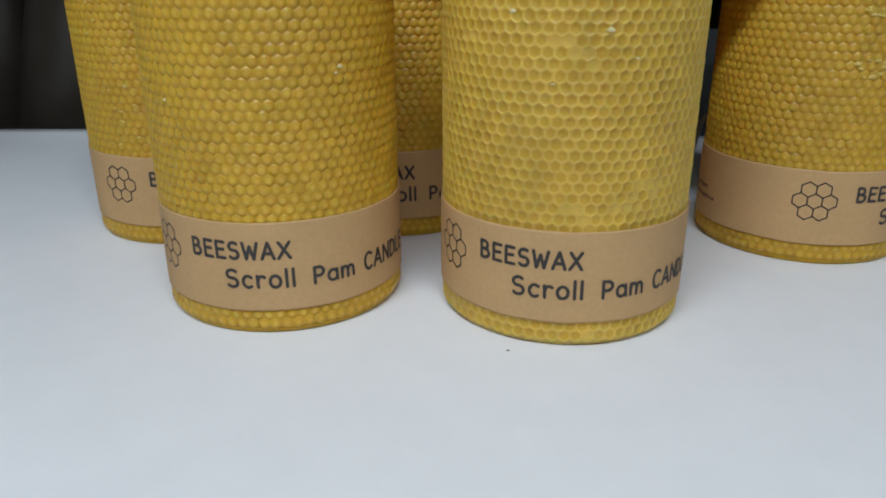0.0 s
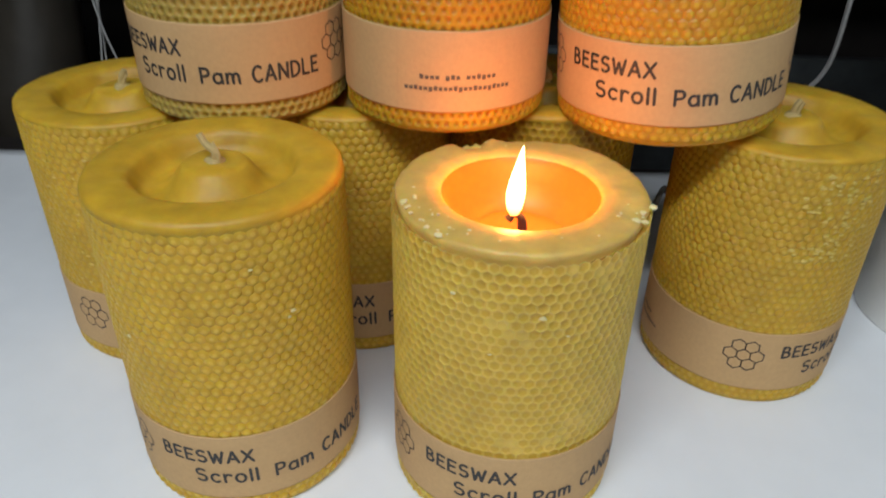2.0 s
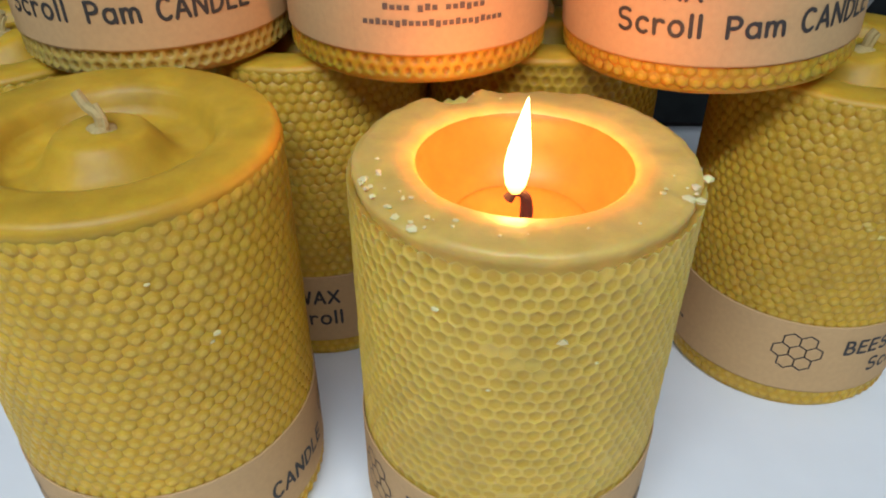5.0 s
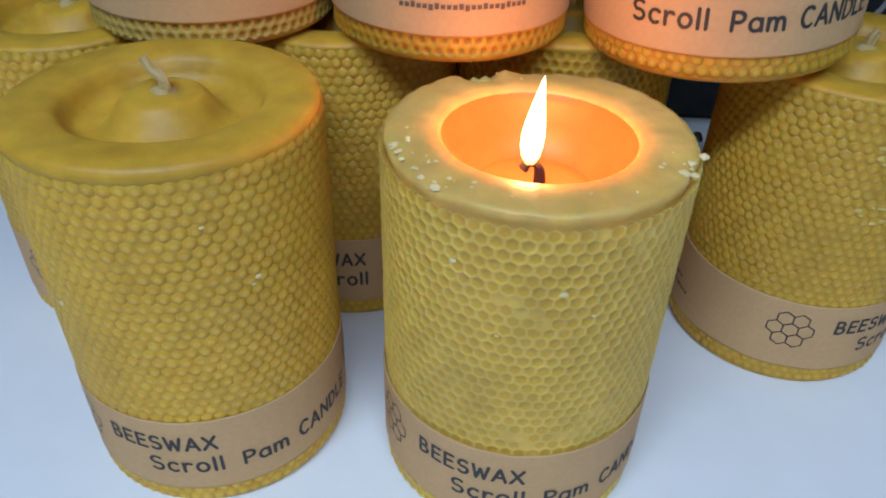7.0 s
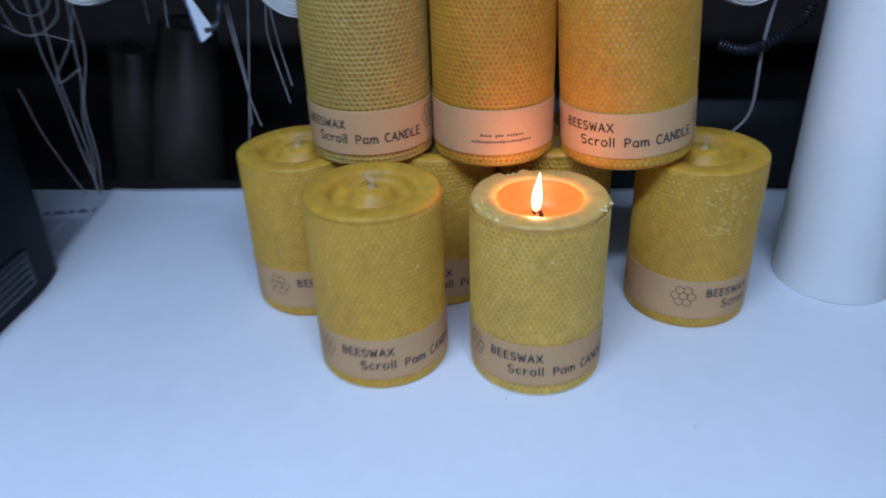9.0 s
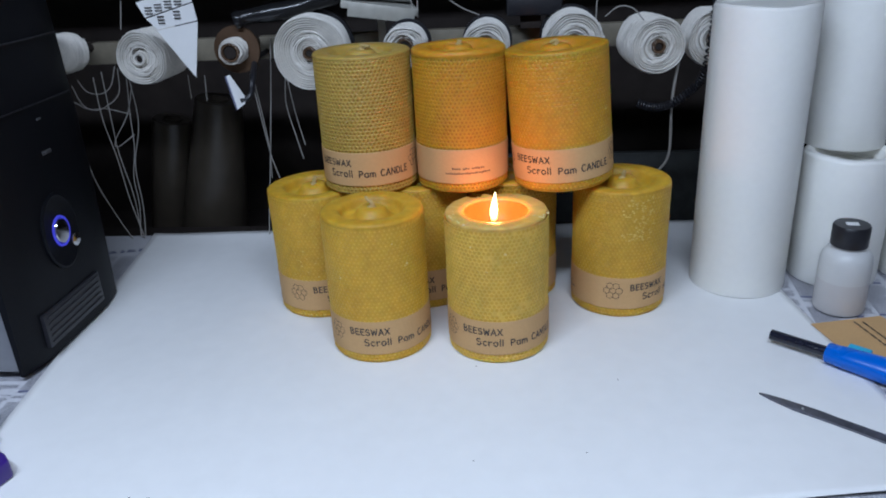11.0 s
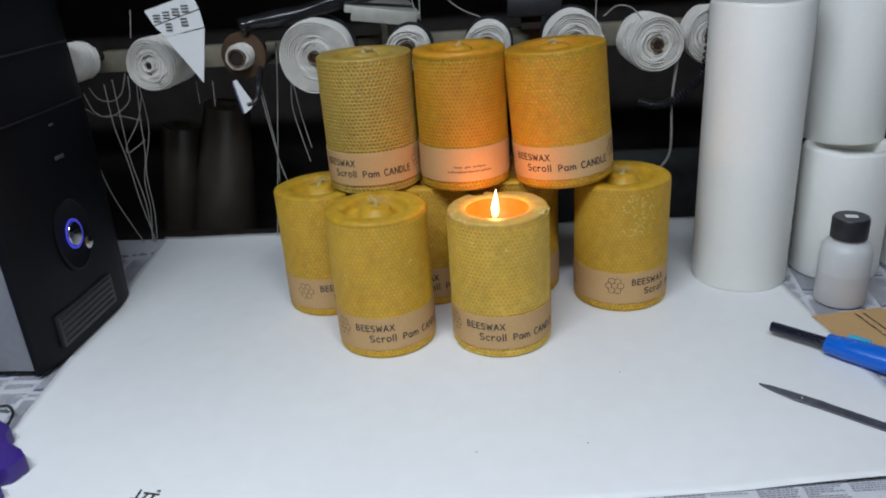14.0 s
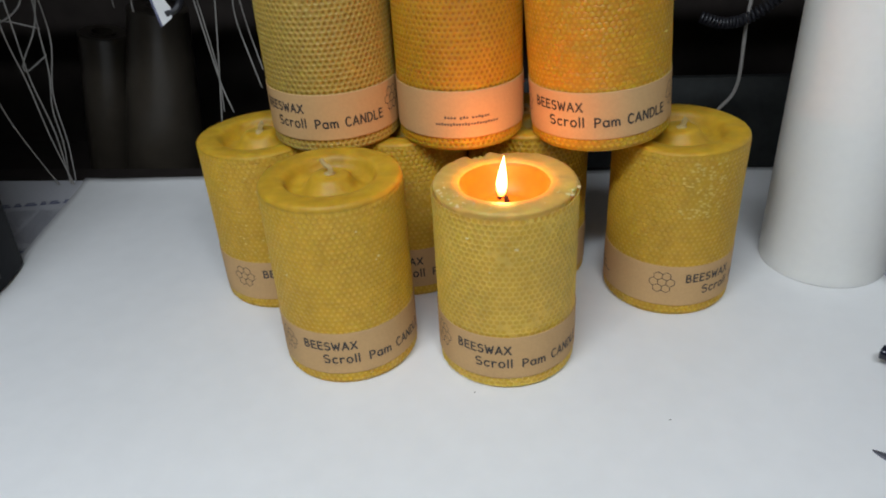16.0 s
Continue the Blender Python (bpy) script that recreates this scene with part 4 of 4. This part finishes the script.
def cord_spool(label, x, z, r, y, length, core=0.012, flange=0.0, seed=0, core_mat=None, turn=(0, 0)):
    ob = thing("cord_spool", label, "spool", pose(x, y, z, turn[0], 0, turn[1]), "cord spools on the rail")
    rng = random.Random(seed)
    # the cord, wound in ridges: face first, then the side; local axis runs back along +y
    prof = [(core, -0.004)]
    turns = max(4, int((r - core) / 0.0030))
    for k in range(turns):
        ra = core + (r - core) * k / turns
        rb = core + (r - core) * (k + 1) / turns
        bulge = 0.004 * (1 - (k / turns))
        dz = rng.uniform(-0.0012, 0.0012) + bulge
        prof += [(ra + 0.0003, dz + 0.0032), (ra + 0.28 * (rb - ra), dz - 0.0006), ((ra + rb) / 2, dz - 0.0011), (rb - 0.28 * (rb - ra), dz - 0.0006), (rb - 0.0002, dz + 0.0032)]
    n = int(length / 0.0036)
    for k in range(n):
        z0 = 0.004 + (length - 0.006) * k / n
        rr = r * (1 - 0.06 * (k / n) ** 2) + rng.uniform(-0.0006, 0.0006)
        prof += [(rr - 0.0016, z0), (rr + 0.0006, z0 + 0.0012), (rr + 0.0005, z0 + 0.0024)]
    prof += [(core, length)]

    def shift(a, rr, zz):
        d = noise.noise((math.sin(a) * 2 + seed, math.cos(a) * 2, rr * 60 + zz * 20))
        slope = 0.0016 * math.sin(a + seed) if 0.006 < zz < length - 0.006 else 0
        return rr * (1 + 0.030 * d) + (0.0008 * math.sin(3 * a + seed) if rr > core * 1.3 else 0), zz + 0.0024 * d + slope

    bm = lathe(prof, 56, shift=shift)
    bmesh.ops.rotate(bm, verts=bm.verts, cent=(0, 0, 0), matrix=Matrix.Rotation(radians(-90), 3, "X"))
    part("winding", bm, CORD, ob, "wound white cotton cord", 0)
    bm = lathe([(core - 0.0025, -0.003), (core + 0.0006, -0.003), (core + 0.0006, length + 0.003), (core - 0.0025, length + 0.003), (core - 0.0025, -0.003)], 28)
    bmesh.ops.rotate(bm, verts=bm.verts, cent=(0, 0, 0), matrix=Matrix.Rotation(radians(-90), 3, "X"))
    part("core", bm, core_mat or CARDBOARD, ob, "brown cardboard core")
    for k in range(7):
        cr = core + (r - core) * (0.25 + 0.72 * k / 16) + rng.uniform(-0.001, 0.001)
        ox, oz, a0, span = rng.uniform(-0.0022, 0.0022), rng.uniform(-0.0022, 0.0022), rng.uniform(0, 6.28), rng.uniform(2.0, 5.5)
        lift = 0.004 * (1 - (cr - core) / (r - core))
        part("cord_turn", tube([(ox + cr * math.cos(a0 + span * n / 22), lift - 0.0016 + 0.0012 * math.sin(n * 0.7 + k), oz + cr * math.sin(a0 + span * n / 22)) for n in range(23)], 0.0011, 5), CORD, ob, "", 0)
    for k in range(10):
        y0, a0 = rng.uniform(0.008, length * 0.9), rng.uniform(0, 6.28)
        drift = rng.uniform(-0.02, 0.02)
        part("cord_turn", tube([((r + 0.0006) * (1 - 0.05 * max(0, y0 / length) ** 2) * math.cos(a0 + 3.6 * n / 20), min(length, max(0.002, y0 + drift * n / 20)), (r + 0.0006) * (1 - 0.05 * max(0, y0 / length) ** 2) * math.sin(a0 + 3.6 * n / 20)) for n in range(21)], 0.0011, 5), CORD, ob, "", 0)
    if flange:
        bm = lathe([(core, length - 0.002), (flange, length - 0.002), (flange, length + 0.003), (core, length + 0.003), (core, length - 0.002)], 48)
        bmesh.ops.rotate(bm, verts=bm.verts, cent=(0, 0, 0), matrix=Matrix.Rotation(radians(-90), 3, "X"))
        part("flange", bm, CARDBOARD if core > 0.0125 else BLACK, ob, "round disc at the back")
    bm = tube([(0, -0.001, 0), (0, 0.390 - y, 0)], core - 0.004, 10)
    part("peg", bm, DARK_WOOD, ob)
    return ob


Y = 0.26
cord_spool("white cord spool beside the computer tower, partly unwound", -0.598, 0.316, 0.029, Y + 0.02, 0.060, seed=1, turn=(0, -10))
cord_spool("white cotton cord spool with a round open core", -0.445, 0.312, 0.038, Y, 0.095, core=0.0085, seed=2, core_mat=CORD, turn=(0, -4))
cord_spool("nearly empty cord spool with a brown cardboard disc", -0.309, 0.316, 0.0175, Y, 0.030, core=0.0130, flange=0.034, seed=3)
cord_spool("large flat white cord spool showing its wound face", -0.194, 0.311, 0.0515, Y, 0.060, core=0.0085, flange=0.054, seed=4)
cord_spool("white cord spool with a black disc behind it", -0.058, 0.314, 0.029, Y, 0.045, flange=0.034, seed=5)
cord_spool("white cord spool with a dark side, partly hidden", 0.056, 0.312, 0.032, Y, 0.060, flange=0.036, seed=6)
cord_spool("white cord spool with loosely wound face", 0.176, 0.311, 0.041, Y, 0.080, flange=0.044, seed=7)
cord_spool("white twisted cord spool with a dark open core", 0.290, 0.303, 0.0375, Y, 0.085, core=0.0085, seed=8, turn=(0, 8))
cord_spool("white cord spool half hidden behind the tall cylinder", 0.372, 0.306, 0.038, Y + 0.03, 0.070, seed=9)


def hanging_thread(points, r=0.0009):
    ob = part("cord_end", tube(bend(points, 8), r, 6), THREAD, None)
    tagged(ob, "thin greyish cotton cord hanging from a spool", "cord", "hanging cords")


hanging_thread([(-0.563, 0.330, 0.276), (-0.563, 0.330, 0.208), (-0.554, 0.330, 0.147), (-0.548, 0.330, 0.073), (-0.537, 0.330, 0.002)])
hanging_thread([(-0.550, 0.334, 0.283), (-0.551, 0.334, 0.207), (-0.551, 0.334, 0.150), (-0.542, 0.334, 0.076), (-0.544, 0.334, 0.002)])
hanging_thread([(-0.512, 0.338, 0.277), (-0.520, 0.338, 0.214), (-0.525, 0.338, 0.158), (-0.537, 0.338, 0.109), (-0.538, 0.338, 0.059), (-0.548, 0.338, 0.002)])
hanging_thread([(-0.511, 0.342, 0.271), (-0.511, 0.342, 0.199), (-0.532, 0.342, 0.128), (-0.534, 0.342, 0.058), (-0.541, 0.342, 0.002)])
hanging_thread([(-0.503, 0.330, 0.260), (-0.520, 0.330, 0.216), (-0.549, 0.330, 0.175), (-0.548, 0.330, 0.163), (-0.515, 0.330, 0.183)])
hanging_thread([(-0.604, 0.334, 0.263), (-0.592, 0.334, 0.231), (-0.566, 0.334, 0.224), (-0.530, 0.334, 0.247), (-0.522, 0.334, 0.287)])
hanging_thread([(-0.610, 0.338, 0.237), (-0.587, 0.338, 0.224), (-0.558, 0.338, 0.224), (-0.518, 0.338, 0.214)])
hanging_thread([(-0.597, 0.342, 0.270), (-0.586, 0.342, 0.252), (-0.564, 0.342, 0.247), (-0.544, 0.342, 0.259), (-0.530, 0.342, 0.290)])
hanging_thread([(-0.610, 0.330, 0.155), (-0.597, 0.330, 0.094), (-0.573, 0.330, 0.032), (-0.559, 0.330, 0.002)])
hanging_thread([(-0.311, 0.334, 0.273), (-0.304, 0.334, 0.207), (-0.296, 0.334, 0.141), (-0.287, 0.334, 0.103)])
hanging_thread([(-0.272, 0.338, 0.326), (-0.289, 0.338, 0.205), (-0.321, 0.338, 0.002)])
hanging_thread([(-0.309, 0.342, 0.259), (-0.300, 0.342, 0.158), (-0.303, 0.342, 0.101)])
hanging_thread([(-0.255, 0.330, 0.267), (-0.259, 0.330, 0.224), (-0.249, 0.330, 0.169), (-0.242, 0.330, 0.136)])
hanging_thread([(-0.254, 0.334, 0.267), (-0.248, 0.334, 0.213), (-0.238, 0.334, 0.158)])
hanging_thread([(-0.496, 0.338, 0.386), (-0.505, 0.338, 0.345)])
hanging_thread([(-0.414, 0.342, 0.272), (-0.415, 0.342, 0.236)], 0.0008)
hanging_thread([(-0.382, 0.330, 0.273), (-0.385, 0.330, 0.233)], 0.0008)
hanging_thread([(0.322, 0.275, 0.290), (0.318, 0.285, 0.22), (0.322, 0.30, 0.14), (0.306, 0.31, 0.105)], 0.0020)
hanging_thread([(0.190, 0.25, 0.008), (0.198, 0.25, 0.045), (0.204, 0.255, 0.04)], 0.0022)
hanging_thread([(-0.060, 0.330, 0.396), (-0.049, 0.330, 0.349)], 0.0009)
hanging_thread([(-0.044, 0.330, 0.395), (-0.045, 0.330, 0.346)], 0.0009)
hanging_thread([(-0.008, 0.330, 0.393), (-0.002, 0.330, 0.374), (0.018, 0.330, 0.358), (0.045, 0.330, 0.346)], 0.0009)
hanging_thread([(0.213, 0.330, 0.378), (0.212, 0.330, 0.330)], 0.0009)
hanging_thread([(0.215, 0.245, 0.347), (0.232, 0.245, 0.359), (0.251, 0.245, 0.356), (0.266, 0.245, 0.340)], 0.0009)
hanging_thread([(0.120, 0.330, 0.257), (0.132, 0.330, 0.240)], 0.0009)


def coil_cord():
    path = bend([(0.366, 0.275, 0.360), (0.364, 0.275, 0.315), (0.357, 0.275, 0.262), (0.342, 0.275, 0.240), (0.316, 0.275, 0.221), (0.292, 0.275, 0.216), (0.268, 0.28, 0.222)], 40)
    pts, phase = [], 0.0
    side = Vector((0, 1, 0))
    for i, p in enumerate(path[:-1]):
        way = (path[i + 1] - p).normalized()
        up = way.cross(side).normalized()
        phase += (path[i + 1] - p).length / 0.0052 * 2 * math.pi
        pts.append((p, up))
    out, total = [], len(pts)
    length = sum((path[i + 1] - path[i]).length for i in range(total))
    turns = length / 0.0052
    steps = int(turns * 10)
    for s in range(steps):
        f = s / steps * (total - 1)
        p, up = pts[int(f)]
        q = pts[min(total - 1, int(f) + 1)][0]
        c = p.lerp(q, f - int(f))
        a = 2 * math.pi * turns * s / steps
        out.append(c + (up * math.cos(a) + side * math.sin(a)) * 0.0052)
    ob = part("coiled_cord", tube(out, 0.0015, 6), BLACK, None)
    tagged(ob, "black coiled cord hanging behind the candles", "cable")


coil_cord()


def film_roll(label, x, y, r, top, h, lean):
    ob = thing("film_roll", label, "roll", pose(x, y, -0.065, 0, lean, 0), "dark rolls behind the paper")
    part("winding", lathe([(0.012, 0.0), (r - 0.001, 0.0), (r, 0.002), (top, h - 0.002), (top - 0.002, h), (0.018, h - 0.001), (0.018, h - 0.03), (0.0, h - 0.03)], 56), ROLL, ob)
    part("core", lathe([(0.015, h - 0.02), (0.0175, h - 0.02), (0.0175, h + 0.001), (0.015, h + 0.001), (0.015, h - 0.02)], 28), ROLL, ob)


film_roll("short dark brown glossy roll standing upright", -0.563, 0.465, 0.034, 0.034, 0.246, 12)
film_roll("taller dark brown glossy cone with a bright highlight", -0.470, 0.455, 0.062, 0.040, 0.281, 11)


def folded_sign():
    ob = thing("folded_sign", "white folded paper sign ending in a point, hung on edge", "sign", pose(0, 0, 0))
    y = 0.200
    pts = [(-0.404, 0.396), (-0.329, 0.410), (-0.3235, 0.368), (-0.3400, 0.293), (-0.383, 0.352)]

    def sheet(points, yy):
        bm = bmesh.new()
        a = [bm.verts.new((px, yy, pz)) for px, pz in points]
        b = [bm.verts.new((px, yy + 0.0008, pz)) for px, pz in points]
        bm.faces.new(a)
        bm.faces.new(b[::-1])
        for k in range(len(points)):
            n = (k + 1) % len(points)
            bm.faces.new((a[k], a[n], b[n], b[k]))
        return bm

    part("sheet", sheet([(-0.382, 0.357), (-0.3240, 0.367), (-0.3395, 0.2935)][::1], y), SHEET, ob)
    part("sheet", sheet([(-0.3945, 0.373), (-0.3265, 0.391), (-0.3240, 0.3685), (-0.381, 0.3585)], y - 0.0005), SHEET, ob)
    part("sheet", sheet([(-0.404, 0.394), (-0.334, 0.412), (-0.3265, 0.3925), (-0.3950, 0.3745)], y - 0.001), SHEET, ob)
    # illegible words as bars
    for x, z, w, h in ((-0.373, 0.3715, 0.009, 0.011), (-0.350, 0.3770, 0.009, 0.011), (-0.388, 0.3835, 0.010, 0.010), (-0.374, 0.3870, 0.010, 0.010), (-0.360, 0.3905, 0.010, 0.010), (-0.346, 0.3940, 0.010, 0.010)):
        for k in range(3):
            bm = box(x - w / 2, x + w / 2, y - 0.0022, y - 0.0012, z - h / 2 + k * h / 2.6, z - h / 2 + k * h / 2.6 + 0.0016)
            part("print", bm, INK, ob)
    part("hanger", tube([(-0.366, y + 0.001, 0.395), (-0.366, 0.30, 0.44), (-0.366, 0.47, 0.432)], 0.0012, 6), BLACK, ob)


folded_sign()


def small_flag():
    ob = thing("paper_slip", "narrow white paper slip held by a dark clip", "paper", pose(0, 0, 0))
    bm = bmesh.new()
    for p in ((-0.305, 0.22, 0.290), (-0.300, 0.22, 0.292), (-0.283, 0.22, 0.262), (-0.284, 0.22, 0.251), (-0.296, 0.22, 0.243)):
        bm.verts.new(p)
    bm.faces.new(bm.verts[:])
    ext = bmesh.ops.extrude_face_region(bm, geom=bm.faces[:])
    for v in [g for g in ext["geom"] if isinstance(g, bmesh.types.BMVert)]:
        v.co.y += 0.0008
    part("slip", bm, SHEET, ob)
    part("edge", tube([(-0.306, 0.2195, 0.290), (-0.297, 0.2195, 0.243)], 0.0012, 6), NEWS_BLUE, ob)
    part("clip", tube(bend([(-0.290, 0.222, 0.255), (-0.276, 0.226, 0.262), (-0.274, 0.24, 0.285), (-0.290, 0.31, 0.298), (-0.292, 0.372, 0.300)], 6), 0.004, 8), BLACK, ob, "dark clip")


small_flag()


def bracket():
    ob = thing("metal_tray", "grey galvanised steel tray on a bracket above the rail", "tray", pose(0, 0, 0))
    bm = box(-0.170, -0.060, 0.300, 0.460, 0.362, 0.372, 0.001)
    m = Matrix.Translation((-0.115, 0.38, 0.367)) @ Matrix.Rotation(radians(10), 4, "Y") @ Matrix.Rotation(radians(14), 4, "Z") @ Matrix.Translation((0.115, -0.38, -0.367))
    bm.transform(m)
    part("plate", bm, STEEL, ob)
    bm = box(-0.160, -0.064, 0.296, 0.300, 0.352, 0.372, 0.0008)
    bm.transform(m)
    part("lip", bm, STEEL, ob)
    part("bracket_leg", box(-0.112, -0.100, 0.366, 0.3715, 0.300, 0.365, 0.001), STEEL, ob)


bracket()


def bag_roll():
    ob = part("film_tube", tube(bend([(-0.305, 0.285, 0.356), (-0.285, 0.29, 0.361), (-0.225, 0.30, 0.368), (-0.150, 0.31, 0.385), (-0.02, 0.33, 0.405)], 8), 0.0125, 14, taper=lambda t: 0.95 + 0.12 * math.sin(t * 19)), BAG, None)
    tagged(ob, "black crumpled film sleeve lying over the tray", "bag")


bag_roll()


def dark_box():
    ob = thing("black_case", "flat black plastic case lying above the rail", "case", pose(0, 0, 0))
    part("body", box(0.084, 0.164, 0.33, 0.372, 0.342, 0.371, 0.003), BLACK, ob)
    part("stand", box(0.104, 0.134, 0.345, 0.371, 0.3225, 0.342, 0.001), DARK_WOOD, ob)


dark_box()


def surface_crumbs():
    """White flecks of wax that cling to the candles."""
    rng = random.Random(41)
    spots = [(0.0719, 0.0, 10.5, 0.139, 0.0013), (0.0719, 0.0, -27.1, 0.1455, 0.0011), (0.0719, 0.0, -10, 0.118, 0.0006), (0.0719, 0.0, 22, 0.128, 0.0006),
             (-0.0719, 0.0, 46.3, 0.122, 0.0012), (-0.0719, 0.0, 44.0, 0.1195, 0.0009), (-0.0719, 0.0, -33, 0.108, 0.0011), (-0.0719, 0.0, 30, 0.150, 0.0008), (0.155, 0.108, 58, 0.265, 0.0014)]
    spots += [(0.2278, 0.110, rng.gauss(14, 9), rng.uniform(0.105, 0.160), rng.uniform(0.0007, 0.0015)) for _ in range(80)]
    spots += [(-0.1679, 0.109, rng.gauss(-8, 10), rng.uniform(0.06, 0.15), rng.uniform(0.0005, 0.0011)) for _ in range(26)]
    owners = {(-0.0719, 0.0): 0, (0.0719, 0.0): 1, (-0.1679, 0.109): 2, (0.2278, 0.110): 5, (0.155, 0.108): 8}
    candles = [o for o in scene.objects if o.name.startswith("pillar_candle")]
    candles.sort(key=lambda o: o.name)
    for x, y, deg, z, size in spots:
        ob = candles[owners[(x, y)]]
        bm = bmesh.new()
        bmesh.ops.create_icosphere(bm, subdivisions=1, radius=size)
        a = radians(deg)
        for v in bm.verts:
            v.co = Vector((v.co.x * rng.uniform(1.0, 1.9), v.co.y * 0.7, v.co.z * rng.uniform(0.6, 1.1)))
        bm.transform(Matrix.Translation((R * math.sin(a), -R * math.cos(a), z - (0.171 if y == 0.108 else 0))) @ Matrix.Rotation(a, 4, "Z"))
        part("wax_fleck", bm, CRUMB if y == 0.0 else WAX_FLECK, ob)


surface_crumbs()
